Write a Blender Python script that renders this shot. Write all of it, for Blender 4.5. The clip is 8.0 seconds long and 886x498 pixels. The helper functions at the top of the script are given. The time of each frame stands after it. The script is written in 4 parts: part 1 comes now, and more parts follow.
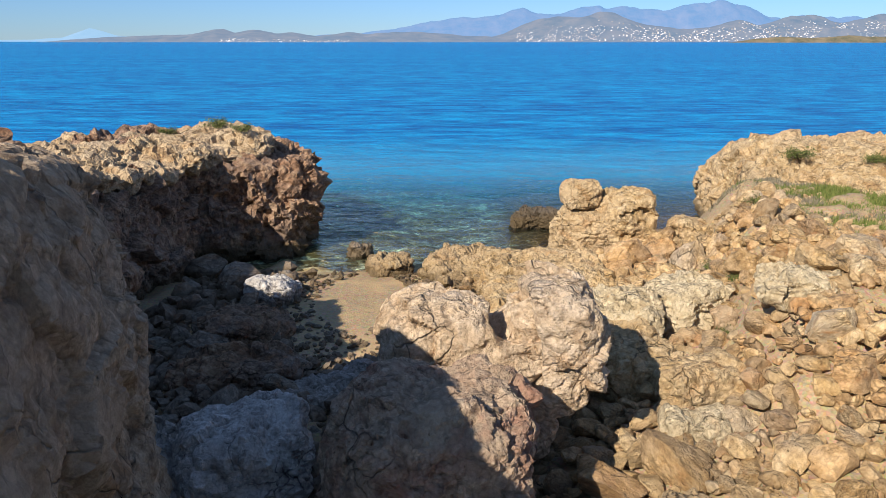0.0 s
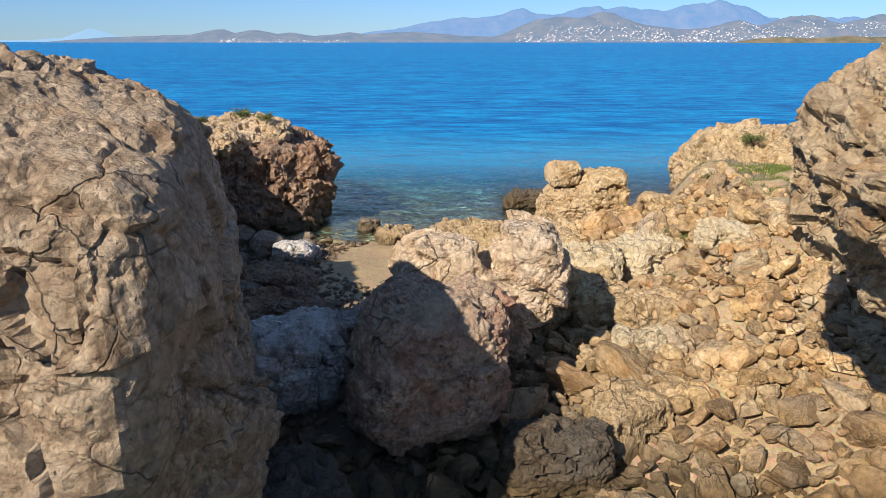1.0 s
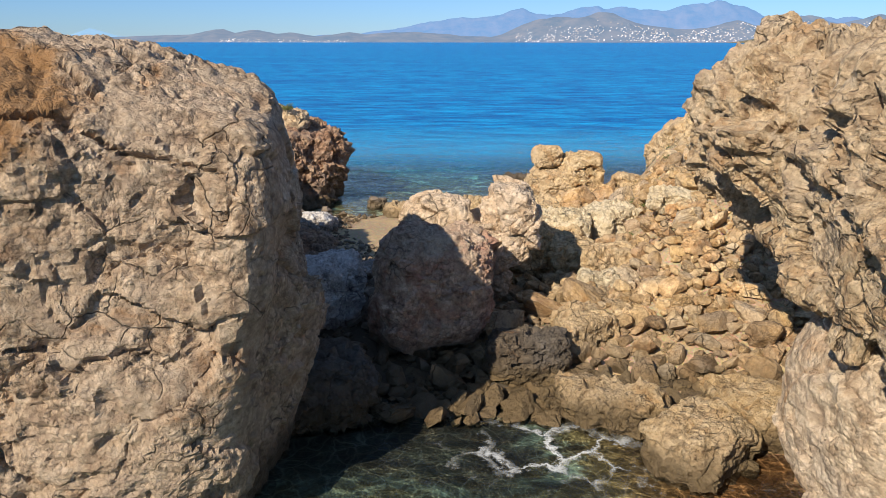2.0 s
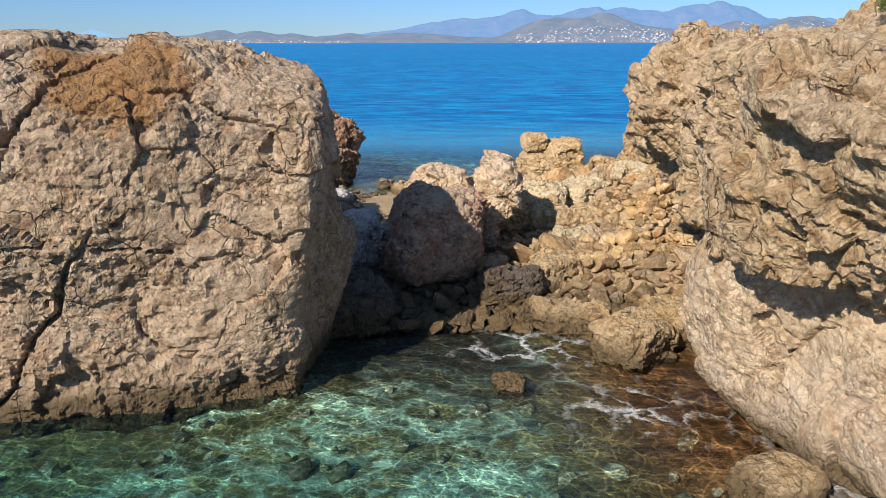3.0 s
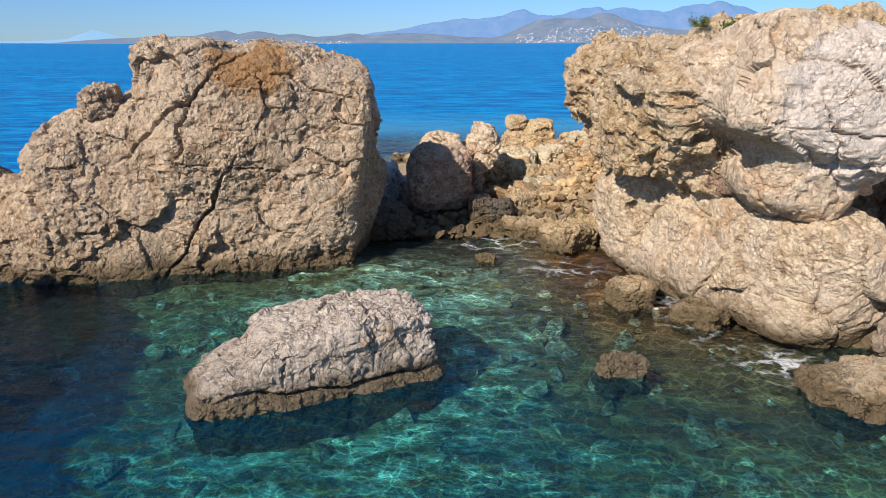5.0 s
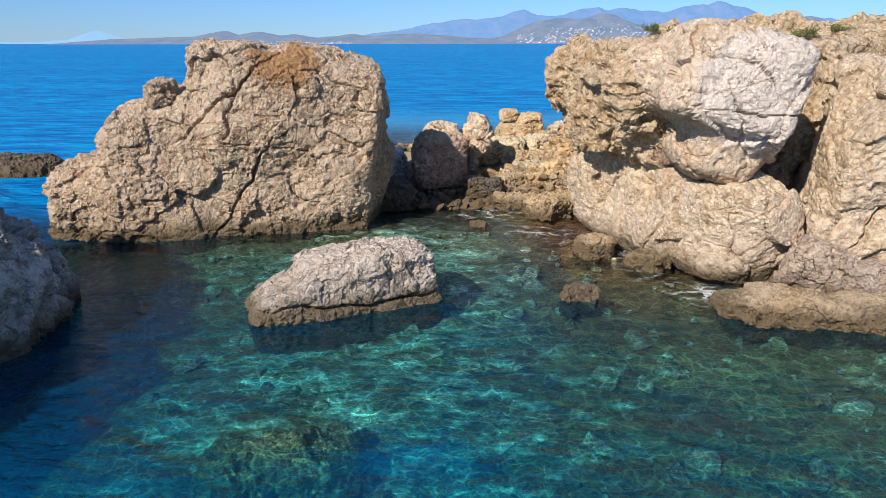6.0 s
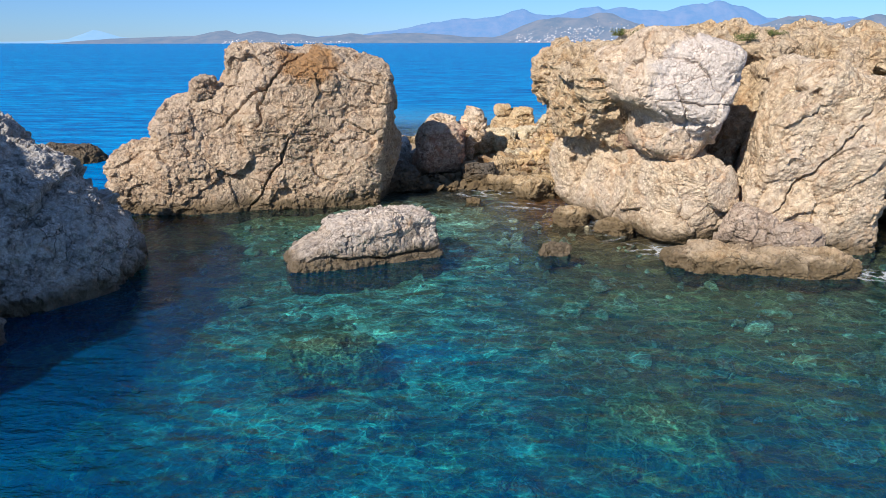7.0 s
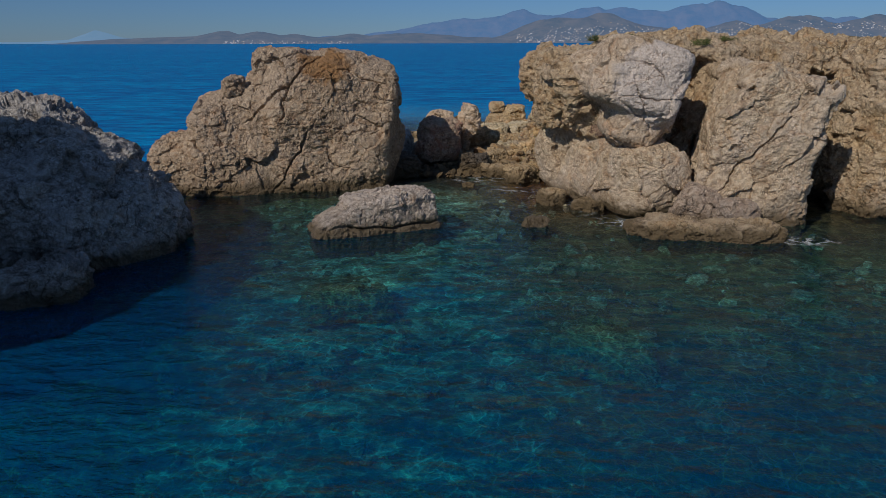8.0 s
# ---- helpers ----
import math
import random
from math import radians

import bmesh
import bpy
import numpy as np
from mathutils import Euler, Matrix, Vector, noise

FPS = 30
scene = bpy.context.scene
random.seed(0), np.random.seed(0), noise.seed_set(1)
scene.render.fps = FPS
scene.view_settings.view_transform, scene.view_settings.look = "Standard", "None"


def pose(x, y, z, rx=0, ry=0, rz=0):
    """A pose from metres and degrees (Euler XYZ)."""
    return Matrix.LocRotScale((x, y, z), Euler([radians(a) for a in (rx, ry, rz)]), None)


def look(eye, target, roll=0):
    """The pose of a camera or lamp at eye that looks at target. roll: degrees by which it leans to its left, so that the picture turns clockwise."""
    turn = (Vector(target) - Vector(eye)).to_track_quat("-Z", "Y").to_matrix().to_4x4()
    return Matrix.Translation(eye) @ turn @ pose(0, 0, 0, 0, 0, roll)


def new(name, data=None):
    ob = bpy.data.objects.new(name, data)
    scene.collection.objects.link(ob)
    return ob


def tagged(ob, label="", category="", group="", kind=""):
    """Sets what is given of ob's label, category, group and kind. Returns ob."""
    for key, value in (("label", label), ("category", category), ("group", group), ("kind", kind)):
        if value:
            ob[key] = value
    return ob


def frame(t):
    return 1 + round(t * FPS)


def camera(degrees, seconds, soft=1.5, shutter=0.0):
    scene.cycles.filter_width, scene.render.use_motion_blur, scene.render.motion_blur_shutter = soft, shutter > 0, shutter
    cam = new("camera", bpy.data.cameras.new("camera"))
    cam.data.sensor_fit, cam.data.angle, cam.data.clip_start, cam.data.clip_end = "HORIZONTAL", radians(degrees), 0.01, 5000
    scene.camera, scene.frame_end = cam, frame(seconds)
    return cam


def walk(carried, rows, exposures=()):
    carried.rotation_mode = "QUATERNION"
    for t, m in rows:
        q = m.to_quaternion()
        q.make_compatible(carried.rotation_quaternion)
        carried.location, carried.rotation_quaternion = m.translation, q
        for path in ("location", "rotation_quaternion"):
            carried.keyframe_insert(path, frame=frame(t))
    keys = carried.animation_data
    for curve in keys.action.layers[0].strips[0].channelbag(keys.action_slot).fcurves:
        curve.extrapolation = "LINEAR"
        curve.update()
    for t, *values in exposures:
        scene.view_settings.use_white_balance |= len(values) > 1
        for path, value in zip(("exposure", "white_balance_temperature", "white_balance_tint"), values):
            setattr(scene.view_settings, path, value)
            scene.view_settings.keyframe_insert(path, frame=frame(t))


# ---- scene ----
cam = camera(62.9, 8.0, 0.6)
METRES, EYE, TILT, LEAN, TURN = 50.0, 9.75, -16.1, 0.0, 0.0
ROWS = [
    (0.0, 0.0, 0.0, 0.0, 0.0, 0.0, 0.0),
    (0.5, -0.0001, -0.0396, -0.0121, -0.01, 0.04, 0.0),
    (1.0, 0.0003, -0.0895, -0.0271, -0.02, 0.02, 0.0),
    (1.5, 0.0003, -0.1391, -0.0414, -0.07, 0.0, -0.02),
    (3.0, 0.0004, -0.316, -0.0924, 0.0, 0.07, 0.01),
    (3.5, -0.0001, -0.3753, -0.109, 0.01, 0.07, 0.03),
    (4.0, -0.0005, -0.4405, -0.1277, 0.03, 0.08, 0.03),
    (4.5, -0.0003, -0.5013, -0.1443, 0.06, 0.07, 0.03),
    (6.0, 0.0016, -0.6988, -0.1992, 0.13, 0.12, 0.05),
    (6.5, 0.0012, -0.762, -0.2155, 0.11, 0.07, 0.08),
    (7.0, 0.0007, -0.8304, -0.2331, 0.08, 0.06, 0.09),
    (7.5, 0.0017, -0.8937, -0.249, 0.15, 0.06, 0.08),
    (8.0, 0.0037, -0.9639, -0.2654, 0.13, 0.07, 0.12),
]
EXPOSURES = [
    (0.0, 0.35, 6800, 10), (1.5, 0.35, 6800, 10), (3.0, 0.28, 6680, 10), (4.5, 0.28, 6450, 10), (6.0, 0.32, 6250, 10), (7.2, 0.35, 6150, 10),
    (7.4, 0.24, 6150, 10), (7.5, 0.06, 6150, 10), (7.75, -0.6, 6150, 10), (8.0, -1.05, 6150, 10)]
walk(cam, [(t, pose(0, 0, EYE, TILT, LEAN, TURN) @ pose(METRES * x, METRES * y, METRES * z, 90 + pitch, roll, yaw)) for t, x, y, z, yaw, pitch, roll in ROWS], EXPOSURES)

# ---------------------------------------------------------------- light
SUN_TO = Vector((-0.491, -0.655, 0.574)).normalized()
world = bpy.data.worlds.new("world")
scene.world = world
world.use_nodes = True
sky = world.node_tree.nodes.new("ShaderNodeTexSky")
sky.sky_type, sky.sun_disc = "NISHITA", False
sky.sun_elevation = math.asin(SUN_TO.z)
sky.sun_rotation = math.atan2(SUN_TO.x, SUN_TO.y)
sky.altitude, sky.air_density, sky.dust_density, sky.ozone_density = 0, 1.0, 0.0, 6.0
wt = world.node_tree
up = wt.nodes.new("ShaderNodeSeparateXYZ")
wt.links.new(wt.nodes.new("ShaderNodeTexCoord").outputs["Generated"], up.inputs[0])
rise = wt.nodes.new("ShaderNodeMapRange")
rise.interpolation_type = "SMOOTHSTEP"
rise.inputs[1].default_value, rise.inputs[2].default_value = 0.0, 0.7
wt.links.new(up.outputs["Z"], rise.inputs[0])
grade = wt.nodes.new("ShaderNodeMix")
grade.data_type = "RGBA"
grade.inputs[6].default_value, grade.inputs[7].default_value = (0.60, 0.88, 1.38, 1), (2.1, 1.9, 1.77, 1)
wt.links.new(rise.outputs[0], grade.inputs[0])
tint = wt.nodes.new("ShaderNodeMix")
tint.data_type, tint.blend_type = "RGBA", "MULTIPLY"
tint.inputs[0].default_value = 1.0
wt.links.new(sky.outputs[0], tint.inputs[6])
wt.links.new(grade.outputs[2], tint.inputs[7])
wt.links.new(tint.outputs[2], wt.nodes["Background"].inputs[0])
wt.nodes["Background"].inputs[1].default_value = 0.076
sun = new("sun", bpy.data.lights.new("sun", "SUN"))
sun.data.energy, sun.data.angle, sun.data.color = 5.5, radians(0.55), (1.0, 0.93, 0.82)
sun.matrix_world = look(SUN_TO * 60, (0, 0, 0))


# ---------------------------------------------------------------- noise and shapes
def hash01(i, j, k, seed):
    h = i.astype(np.int32).view(np.uint32) * np.uint32(374761393) + j.astype(np.int32).view(np.uint32) * np.uint32(668265263)
    h = h + k.astype(np.int32).view(np.uint32) * np.uint32(2147483647) + np.uint32((seed * 974634777) & 0xFFFFFFFF)
    h = (h ^ (h >> np.uint32(13))) * np.uint32(1274126177)
    h = (h ^ (h >> np.uint32(16))) * np.uint32(2246822519)
    return (h ^ (h >> np.uint32(15))) * (1.0 / 4294967296.0)


def vnoise(p, seed=0):
    """Smooth value noise in -1..1 for an (n, 3) array."""
    c = np.floor(p)
    f = p - c
    f = f * f * f * (f * (f * 6 - 15) + 10)
    ci = c.astype(np.int32).view(np.uint32)
    ax = [(ci[:, 0] + np.uint32(a)) * np.uint32(374761393) for a in (0, 1)]
    ay = [(ci[:, 1] + np.uint32(a)) * np.uint32(668265263) for a in (0, 1)]
    az = [(ci[:, 2] + np.uint32(a)) * np.uint32(2147483647) + np.uint32((seed * 974634777) & 0xFFFFFFFF) for a in (0, 1)]
    out = np.zeros(len(p))
    for a in (0, 1):
        wa = f[:, 0] if a else 1 - f[:, 0]
        for b in (0, 1):
            wb = wa * (f[:, 1] if b else 1 - f[:, 1])
            hab = ax[a] + ay[b]
            for d in (0, 1):
                h = hab + az[d]
                h = (h ^ (h >> np.uint32(13))) * np.uint32(1274126177)
                h = (h ^ (h >> np.uint32(16))) * np.uint32(2246822519)
                out += wb * (f[:, 2] if d else 1 - f[:, 2]) * (h ^ (h >> np.uint32(15)))
    return out * (2.0 / 4294967296.0) - 1


def fbm(p, size, octaves=4, seed=0, gain=0.5):
    out, amp = np.zeros(len(p)), 1.0
    for o in range(octaves):
        out += amp * vnoise(p / size + 17.3 * o, seed + o)
        size, amp = size * 0.5, amp * gain
    return out


def cells(p, seed=0):
    """Nearest and second nearest cell distance, the nearest cell's random number and the way to its middle."""
    c = np.floor(p - 0.5)
    n = len(p)
    f1, f2, idn, way = np.full(n, 9.0), np.full(n, 9.0), np.zeros(n), np.zeros((n, 3))
    for a in (0, 1):
        for b in (0, 1):
            for d in (0, 1):
                k = c + (a, b, d)
                r = hash01(k[:, 0], k[:, 1], k[:, 2], seed)
                r2 = (r * 251.0) % 1.0
                r3 = (r * 63001.0) % 1.0
                q = k + 0.12 + 0.76 * np.stack((r, r2, r3), 1) - p
                dist = np.sqrt(np.einsum("ij,ij->i", q, q))
                near = dist < f1
                f2 = np.where(near, f1, np.minimum(f2, dist))
                idn[near], way[near], f1[near] = r[near], q[near], dist[near]
    return f1, f2, idn, way


def facets(p, size, seed):
    """Broken faces: each cell is a tilted plane of its own. Also gives the distance to the joint."""
    f1, f2, idn, way = cells(p / size, seed)
    g = np.stack(((idn * 7919.0) % 1.0, (idn * 104729.0) % 1.0, (idn * 1299709.0) % 1.0), 1) - 0.5
    return (idn - 0.5) * 0.5 - np.einsum("ij,ij->i", way, g) * 1.1, f2 - f1


def turn(rx, ry, rz):
    return np.array(Euler((radians(rx), radians(ry), radians(rz))).to_matrix())


def lump(p, x, y, z, a, b, c, yaw=0, pitch=0, roll=0, n=4):
    """A signed distance (about) to a superellipsoid with half sizes a, b, c."""
    q = (p - (x, y, z)) @ turn(roll, pitch, yaw) / (a, b, c)
    q = q * q
    if n >= 4:
        q = q * q
    if n >= 8:
        q = q * q
    s = np.sqrt(q.sum(1) + 1e-12)
    if n >= 4:
        s = np.sqrt(s)
    if n >= 8:
        s = np.sqrt(s)
    return (s - 1) * min(a, b, c)


def smooth_min(a, b, k):
    h = np.clip(0.5 + 0.5 * (b - a) / k, 0, 1)
    return b * (1 - h) + a * h - k * h * (1 - h)


def surface(f, lo, hi, h):
    """The zero surface of f as quads (surface nets)."""
    ax = [np.arange(lo[i], hi[i] + h, h) for i in range(3)]
    g = np.stack(np.meshgrid(*ax, indexing="ij"), -1)
    shape = g.shape[:3]
    v = f(g.reshape(-1, 3)).reshape(shape)
    for i in range(3):
        edge = [slice(None)] * 3
        for e in (0, -1):
            edge[i] = e
            v[tuple(edge)] = np.maximum(v[tuple(edge)], 0.3 * h)
    cell = tuple(s - 1 for s in shape)
    total, count = np.zeros(cell + (3,)), np.zeros(cell)
    for axis in range(3):
        o1, o2 = [i for i in range(3) if i != axis]
        for s1 in (0, 1):
            for s2 in (0, 1):
                a = [None] * 3
                a[o1], a[o2] = slice(s1, s1 + cell[o1]), slice(s2, s2 + cell[o2])
                b = list(a)
                a[axis], b[axis] = slice(0, -1), slice(1, None)
                v0, v1 = v[tuple(a)], v[tuple(b)]
                hit = (v0 < 0) != (v1 < 0)
                t = np.where(hit, v0 / np.where(hit, v0 - v1, 1), 0)
                total += np.where(hit[..., None], g[tuple(a)] * (1 - t[..., None]) + g[tuple(b)] * t[..., None], 0)
                count += hit
    live = count > 0
    index = np.full(cell, -1)
    index[live] = np.arange(live.sum())
    verts = total[live] / count[live][:, None]
    quads = []
    for axis in range(3):
        o1, o2 = (axis + 1) % 3, (axis + 2) % 3
        a, b = [slice(1, -1)] * 3, [slice(1, -1)] * 3
        a[axis], b[axis] = slice(0, -1), slice(1, None)
        ins0, ins1 = v[tuple(a)] < 0, v[tuple(b)] < 0
        where = np.argwhere(ins0 != ins1)
        flip = ins1[tuple(where.T)]
        base = where.copy()
        base[:, o1] += 1
        base[:, o2] += 1
        ring = []
        for d1, d2 in ((0, 0), (-1, 0), (-1, -1), (0, -1)):
            w = base.copy()
            w[:, o1] += d1
            w[:, o2] += d2
            ring.append(index[tuple(w.T)])
        q = np.stack(ring, 1)
        q[flip] = q[flip][:, ::-1]
        quads.append(q)
    return verts, np.concatenate(quads)


def split(verts, quads):
    """Each quad into four."""
    e = np.sort(np.stack((quads, np.roll(quads, -1, 1)), -1).reshape(-1, 2), 1)
    uniq, inv = np.unique(e[:, 0] * np.int64(len(verts)) + e[:, 1], return_inverse=True)
    ends = np.stack((uniq // len(verts), uniq % len(verts)), 1)
    mids = verts[ends].mean(1)
    n, m = len(verts), len(uniq)
    em = inv.reshape(-1, 4) + n
    cen = np.arange(len(quads)) + n + m
    allv = np.concatenate((verts, mids, verts[quads].mean(1)))
    new_quads = np.concatenate([np.stack((quads[:, i], em[:, i], cen, em[:, (i + 3) % 4]), 1) for i in range(4)])
    return allv, new_quads


def normals(verts, quads):
    fn = np.cross(verts[quads[:, 2]] - verts[quads[:, 0]], verts[quads[:, 3]] - verts[quads[:, 1]])
    out = np.zeros_like(verts)
    for i in range(4):
        for a in range(3):
            out[:, a] += np.bincount(quads[:, i], fn[:, a], len(verts))
    return out / (np.linalg.norm(out, axis=1)[:, None] + 1e-9)


def mesh_of(name, verts, faces, material, smooth=True):
    me = bpy.data.meshes.new(name)
    me.from_pydata(verts.tolist() if hasattr(verts, "tolist") else verts, [], faces.tolist() if hasattr(faces, "tolist") else faces)
    if smooth:
        me.polygons.foreach_set("use_smooth", np.ones(len(me.polygons), bool))
    if material:
        me.materials.append(material)
    me.update()
    return me


def part(name, bm, material, parent, label=""):
    me = bpy.data.meshes.new(name)
    bm.to_mesh(me)
    bm.free()
    me.materials.append(material)
    ob = new(name, me)
    ob.parent = parent
    return tagged(ob, label)


def rock(name, label, lumps, material, h=0.2, halves=1, warp=0.5, block=1.6, rough=1.0, strata=0.0, tilt=(0, 0, 0), cracks=(), cuts=(), blend=0.5, seed=1, floor=-1.7, category="rock", group="", parent=None, big=0.34, small=1.0):
    """A rock mass from blended lumps, broken into blocks, pitted and cracked. cuts: lumps taken away."""
    L = np.array([l[:6] for l in lumps], float)
    reach = L[:, 3:6].max(1) * 1.3 + warp
    lo, hi = (L[:, :3] - reach[:, None]).min(0), (L[:, :3] + reach[:, None]).max(0)
    lo[2] = max(lo[2], floor)
    hi[2] = min(hi[2], (L[:, 2] + L[:, 5] * 1.25 + warp).max())

    def field(p):
        w = p + warp * np.stack((vnoise(p / 3.1, seed), vnoise(p / 2.7 + 31, seed + 5), vnoise(p / 2.9 + 63, seed + 9)), 1)
        d = None
        for l in lumps:
            one = lump(w, *l)
            d = one if d is None else smooth_min(d, one, blend)
        for l in cuts:
            d = -smooth_min(-d, lump(w, *l), 0.25)
        return d

    verts, quads = surface(field, lo, hi, h)
    for _ in range(halves):
        verts, quads = split(verts, quads)
    nor = normals(verts, quads)
    bed = verts @ turn(*tilt)
    bed = bed * (1, 1, 1.35)
    wob = bed + 0.16 * block * np.stack((fbm(bed, block * 0.8, 3, seed + 40), fbm(bed + 50, block * 0.8, 3, seed + 41), fbm(bed + 90, block * 0.8, 3, seed + 42)), 1)
    d1, e1 = facets(wob, block, seed)
    d2, _ = facets(wob, block * 0.36, seed + 3)
    d3, _ = facets(bed + 0.3 * (wob - bed), block * 0.15, seed + 6)
    f1, _, idn, _ = cells(bed / 0.34, seed + 8)
    g1, _, gid, _ = cells(bed / 0.17 + 0.5, seed + 9)
    chip = np.clip(0.5 + 0.9 * fbm(verts, 2.6, 2, seed + 70), 0.1, 1)
    knob = np.clip(0.5 + 1.3 * fbm(verts, 1.5, 3, seed + 72), 0.0, 1)
    d = rough * (big * block * d1 - 0.05 * block * np.clip(1 - e1 / 0.06, 0, 1) + small * chip * (0.21 * block * d2 + 0.095 * block * d3))
    d += rough * knob * (0.15 * (0.45 - f1) + 0.10 * (idn - 0.5) + 0.075 * (0.45 - g1) + 0.05 * (gid - 0.5))
    d += 0.07 * rough * fbm(verts, 0.8, 4, seed + 20, 0.6)
    d -= 0.34 * rough * np.clip(fbm(verts, 0.5, 3, seed + 25) - 0.38, 0, 1)
    if strata:
        layer = bed[:, 2] / 0.55 + 0.6 * fbm(bed, 2.5, 3, seed + 30)
        low = np.floor(layer)
        step = hash01(low, low * 0, low * 0, seed)
        nxt = hash01(low + 1, low * 0, low * 0, seed)
        fr = np.clip((layer - low - 0.75) / 0.25, 0, 1)
        d += strata * ((step * (1 - fr) + nxt * fr) - 0.5)
    for px, py, pz, nx, ny, nz, width, depth, wig, far in cracks:
        nn = np.array((nx, ny, nz)) / math.sqrt(nx * nx + ny * ny + nz * nz)
        rel = verts - (px, py, pz)
        off = rel @ nn + wig * fbm(verts, 1.3, 4, seed + 60)
        fade = np.clip(1.6 * (1 - np.linalg.norm(rel, axis=1) / far), 0, 1)
        d -= depth * fade * np.exp(-((off / width) ** 2))
    verts = verts + nor * d[:, None]
    ob = new(name, mesh_of(name, verts, quads, material, False))
    if parent:
        ob.parent = parent
        return tagged(ob, label)
    return tagged(ob, label, category, group)


# ---------------------------------------------------------------- materials
class Nodes:
    """A small writer of node trees."""

    def __init__(self, name):
        self.m = bpy.data.materials.new(name)
        self.m.use_nodes = True
        self.t = self.m.node_tree
        self.t.nodes.clear()
        self.out = self.t.nodes.new("ShaderNodeOutputMaterial")

    def n(self, kind, ins=None, **props):
        node = self.t.nodes.new("ShaderNode" + kind)
        for k, v in props.items():
            setattr(node, k, v)
        for k, v in (ins or {}).items():
            if isinstance(v, bpy.types.NodeSocket):
                self.t.links.new(v, node.inputs[k])
            else:
                node.inputs[k].default_value = v
        return node

    def coords(self, random_shift=False):
        co = self.n("TexCoord").outputs["Object"]
        if random_shift:
            info = self.n("ObjectInfo").outputs["Random"]
            mul = self.math("MULTIPLY", info, 37.0)
            co = self.n("VectorMath", {0: co, 1: mul}, operation="ADD").outputs[0]
        return co

    def noise(self, co, scale, detail=5, rough=0.6, distort=0.0):
        return self.n("TexNoise", {"Vector": co, "Scale": scale, "Detail": detail, "Roughness": rough, "Distortion": distort}).outputs["Fac"]

    def ramp(self, fac, stops):
        node = self.n("ValToRGB", {0: fac})
        el = node.color_ramp.elements
        while len(el) < len(stops):
            el.new(0.5)
        for e, (at, col) in zip(el, stops):
            e.position = at
            e.color = (*col, 1) if len(col) == 3 else col
        return node.outputs[0]

    def step(self, fac, a, b, lo=0.0, hi=1.0):
        return self.n("MapRange", {0: fac, 1: a, 2: b, 3: lo, 4: hi}, clamp=True).outputs[0]

    def math(self, op, a, b=0.0):
        return self.n("Math", {0: a, 1: b}, operation=op).outputs[0]

    def mix(self, fac, a, b, blend="MIX"):
        a = (*a, 1) if isinstance(a, tuple) and len(a) == 3 else a
        b = (*b, 1) if isinstance(b, tuple) and len(b) == 3 else b
        return self.n("Mix", {0: fac, 6: a, 7: b}, data_type="RGBA", blend_type=blend).outputs[2]

    def finish(self, shader):
        self.t.links.new(shader, self.out.inputs[0])
        return self.m


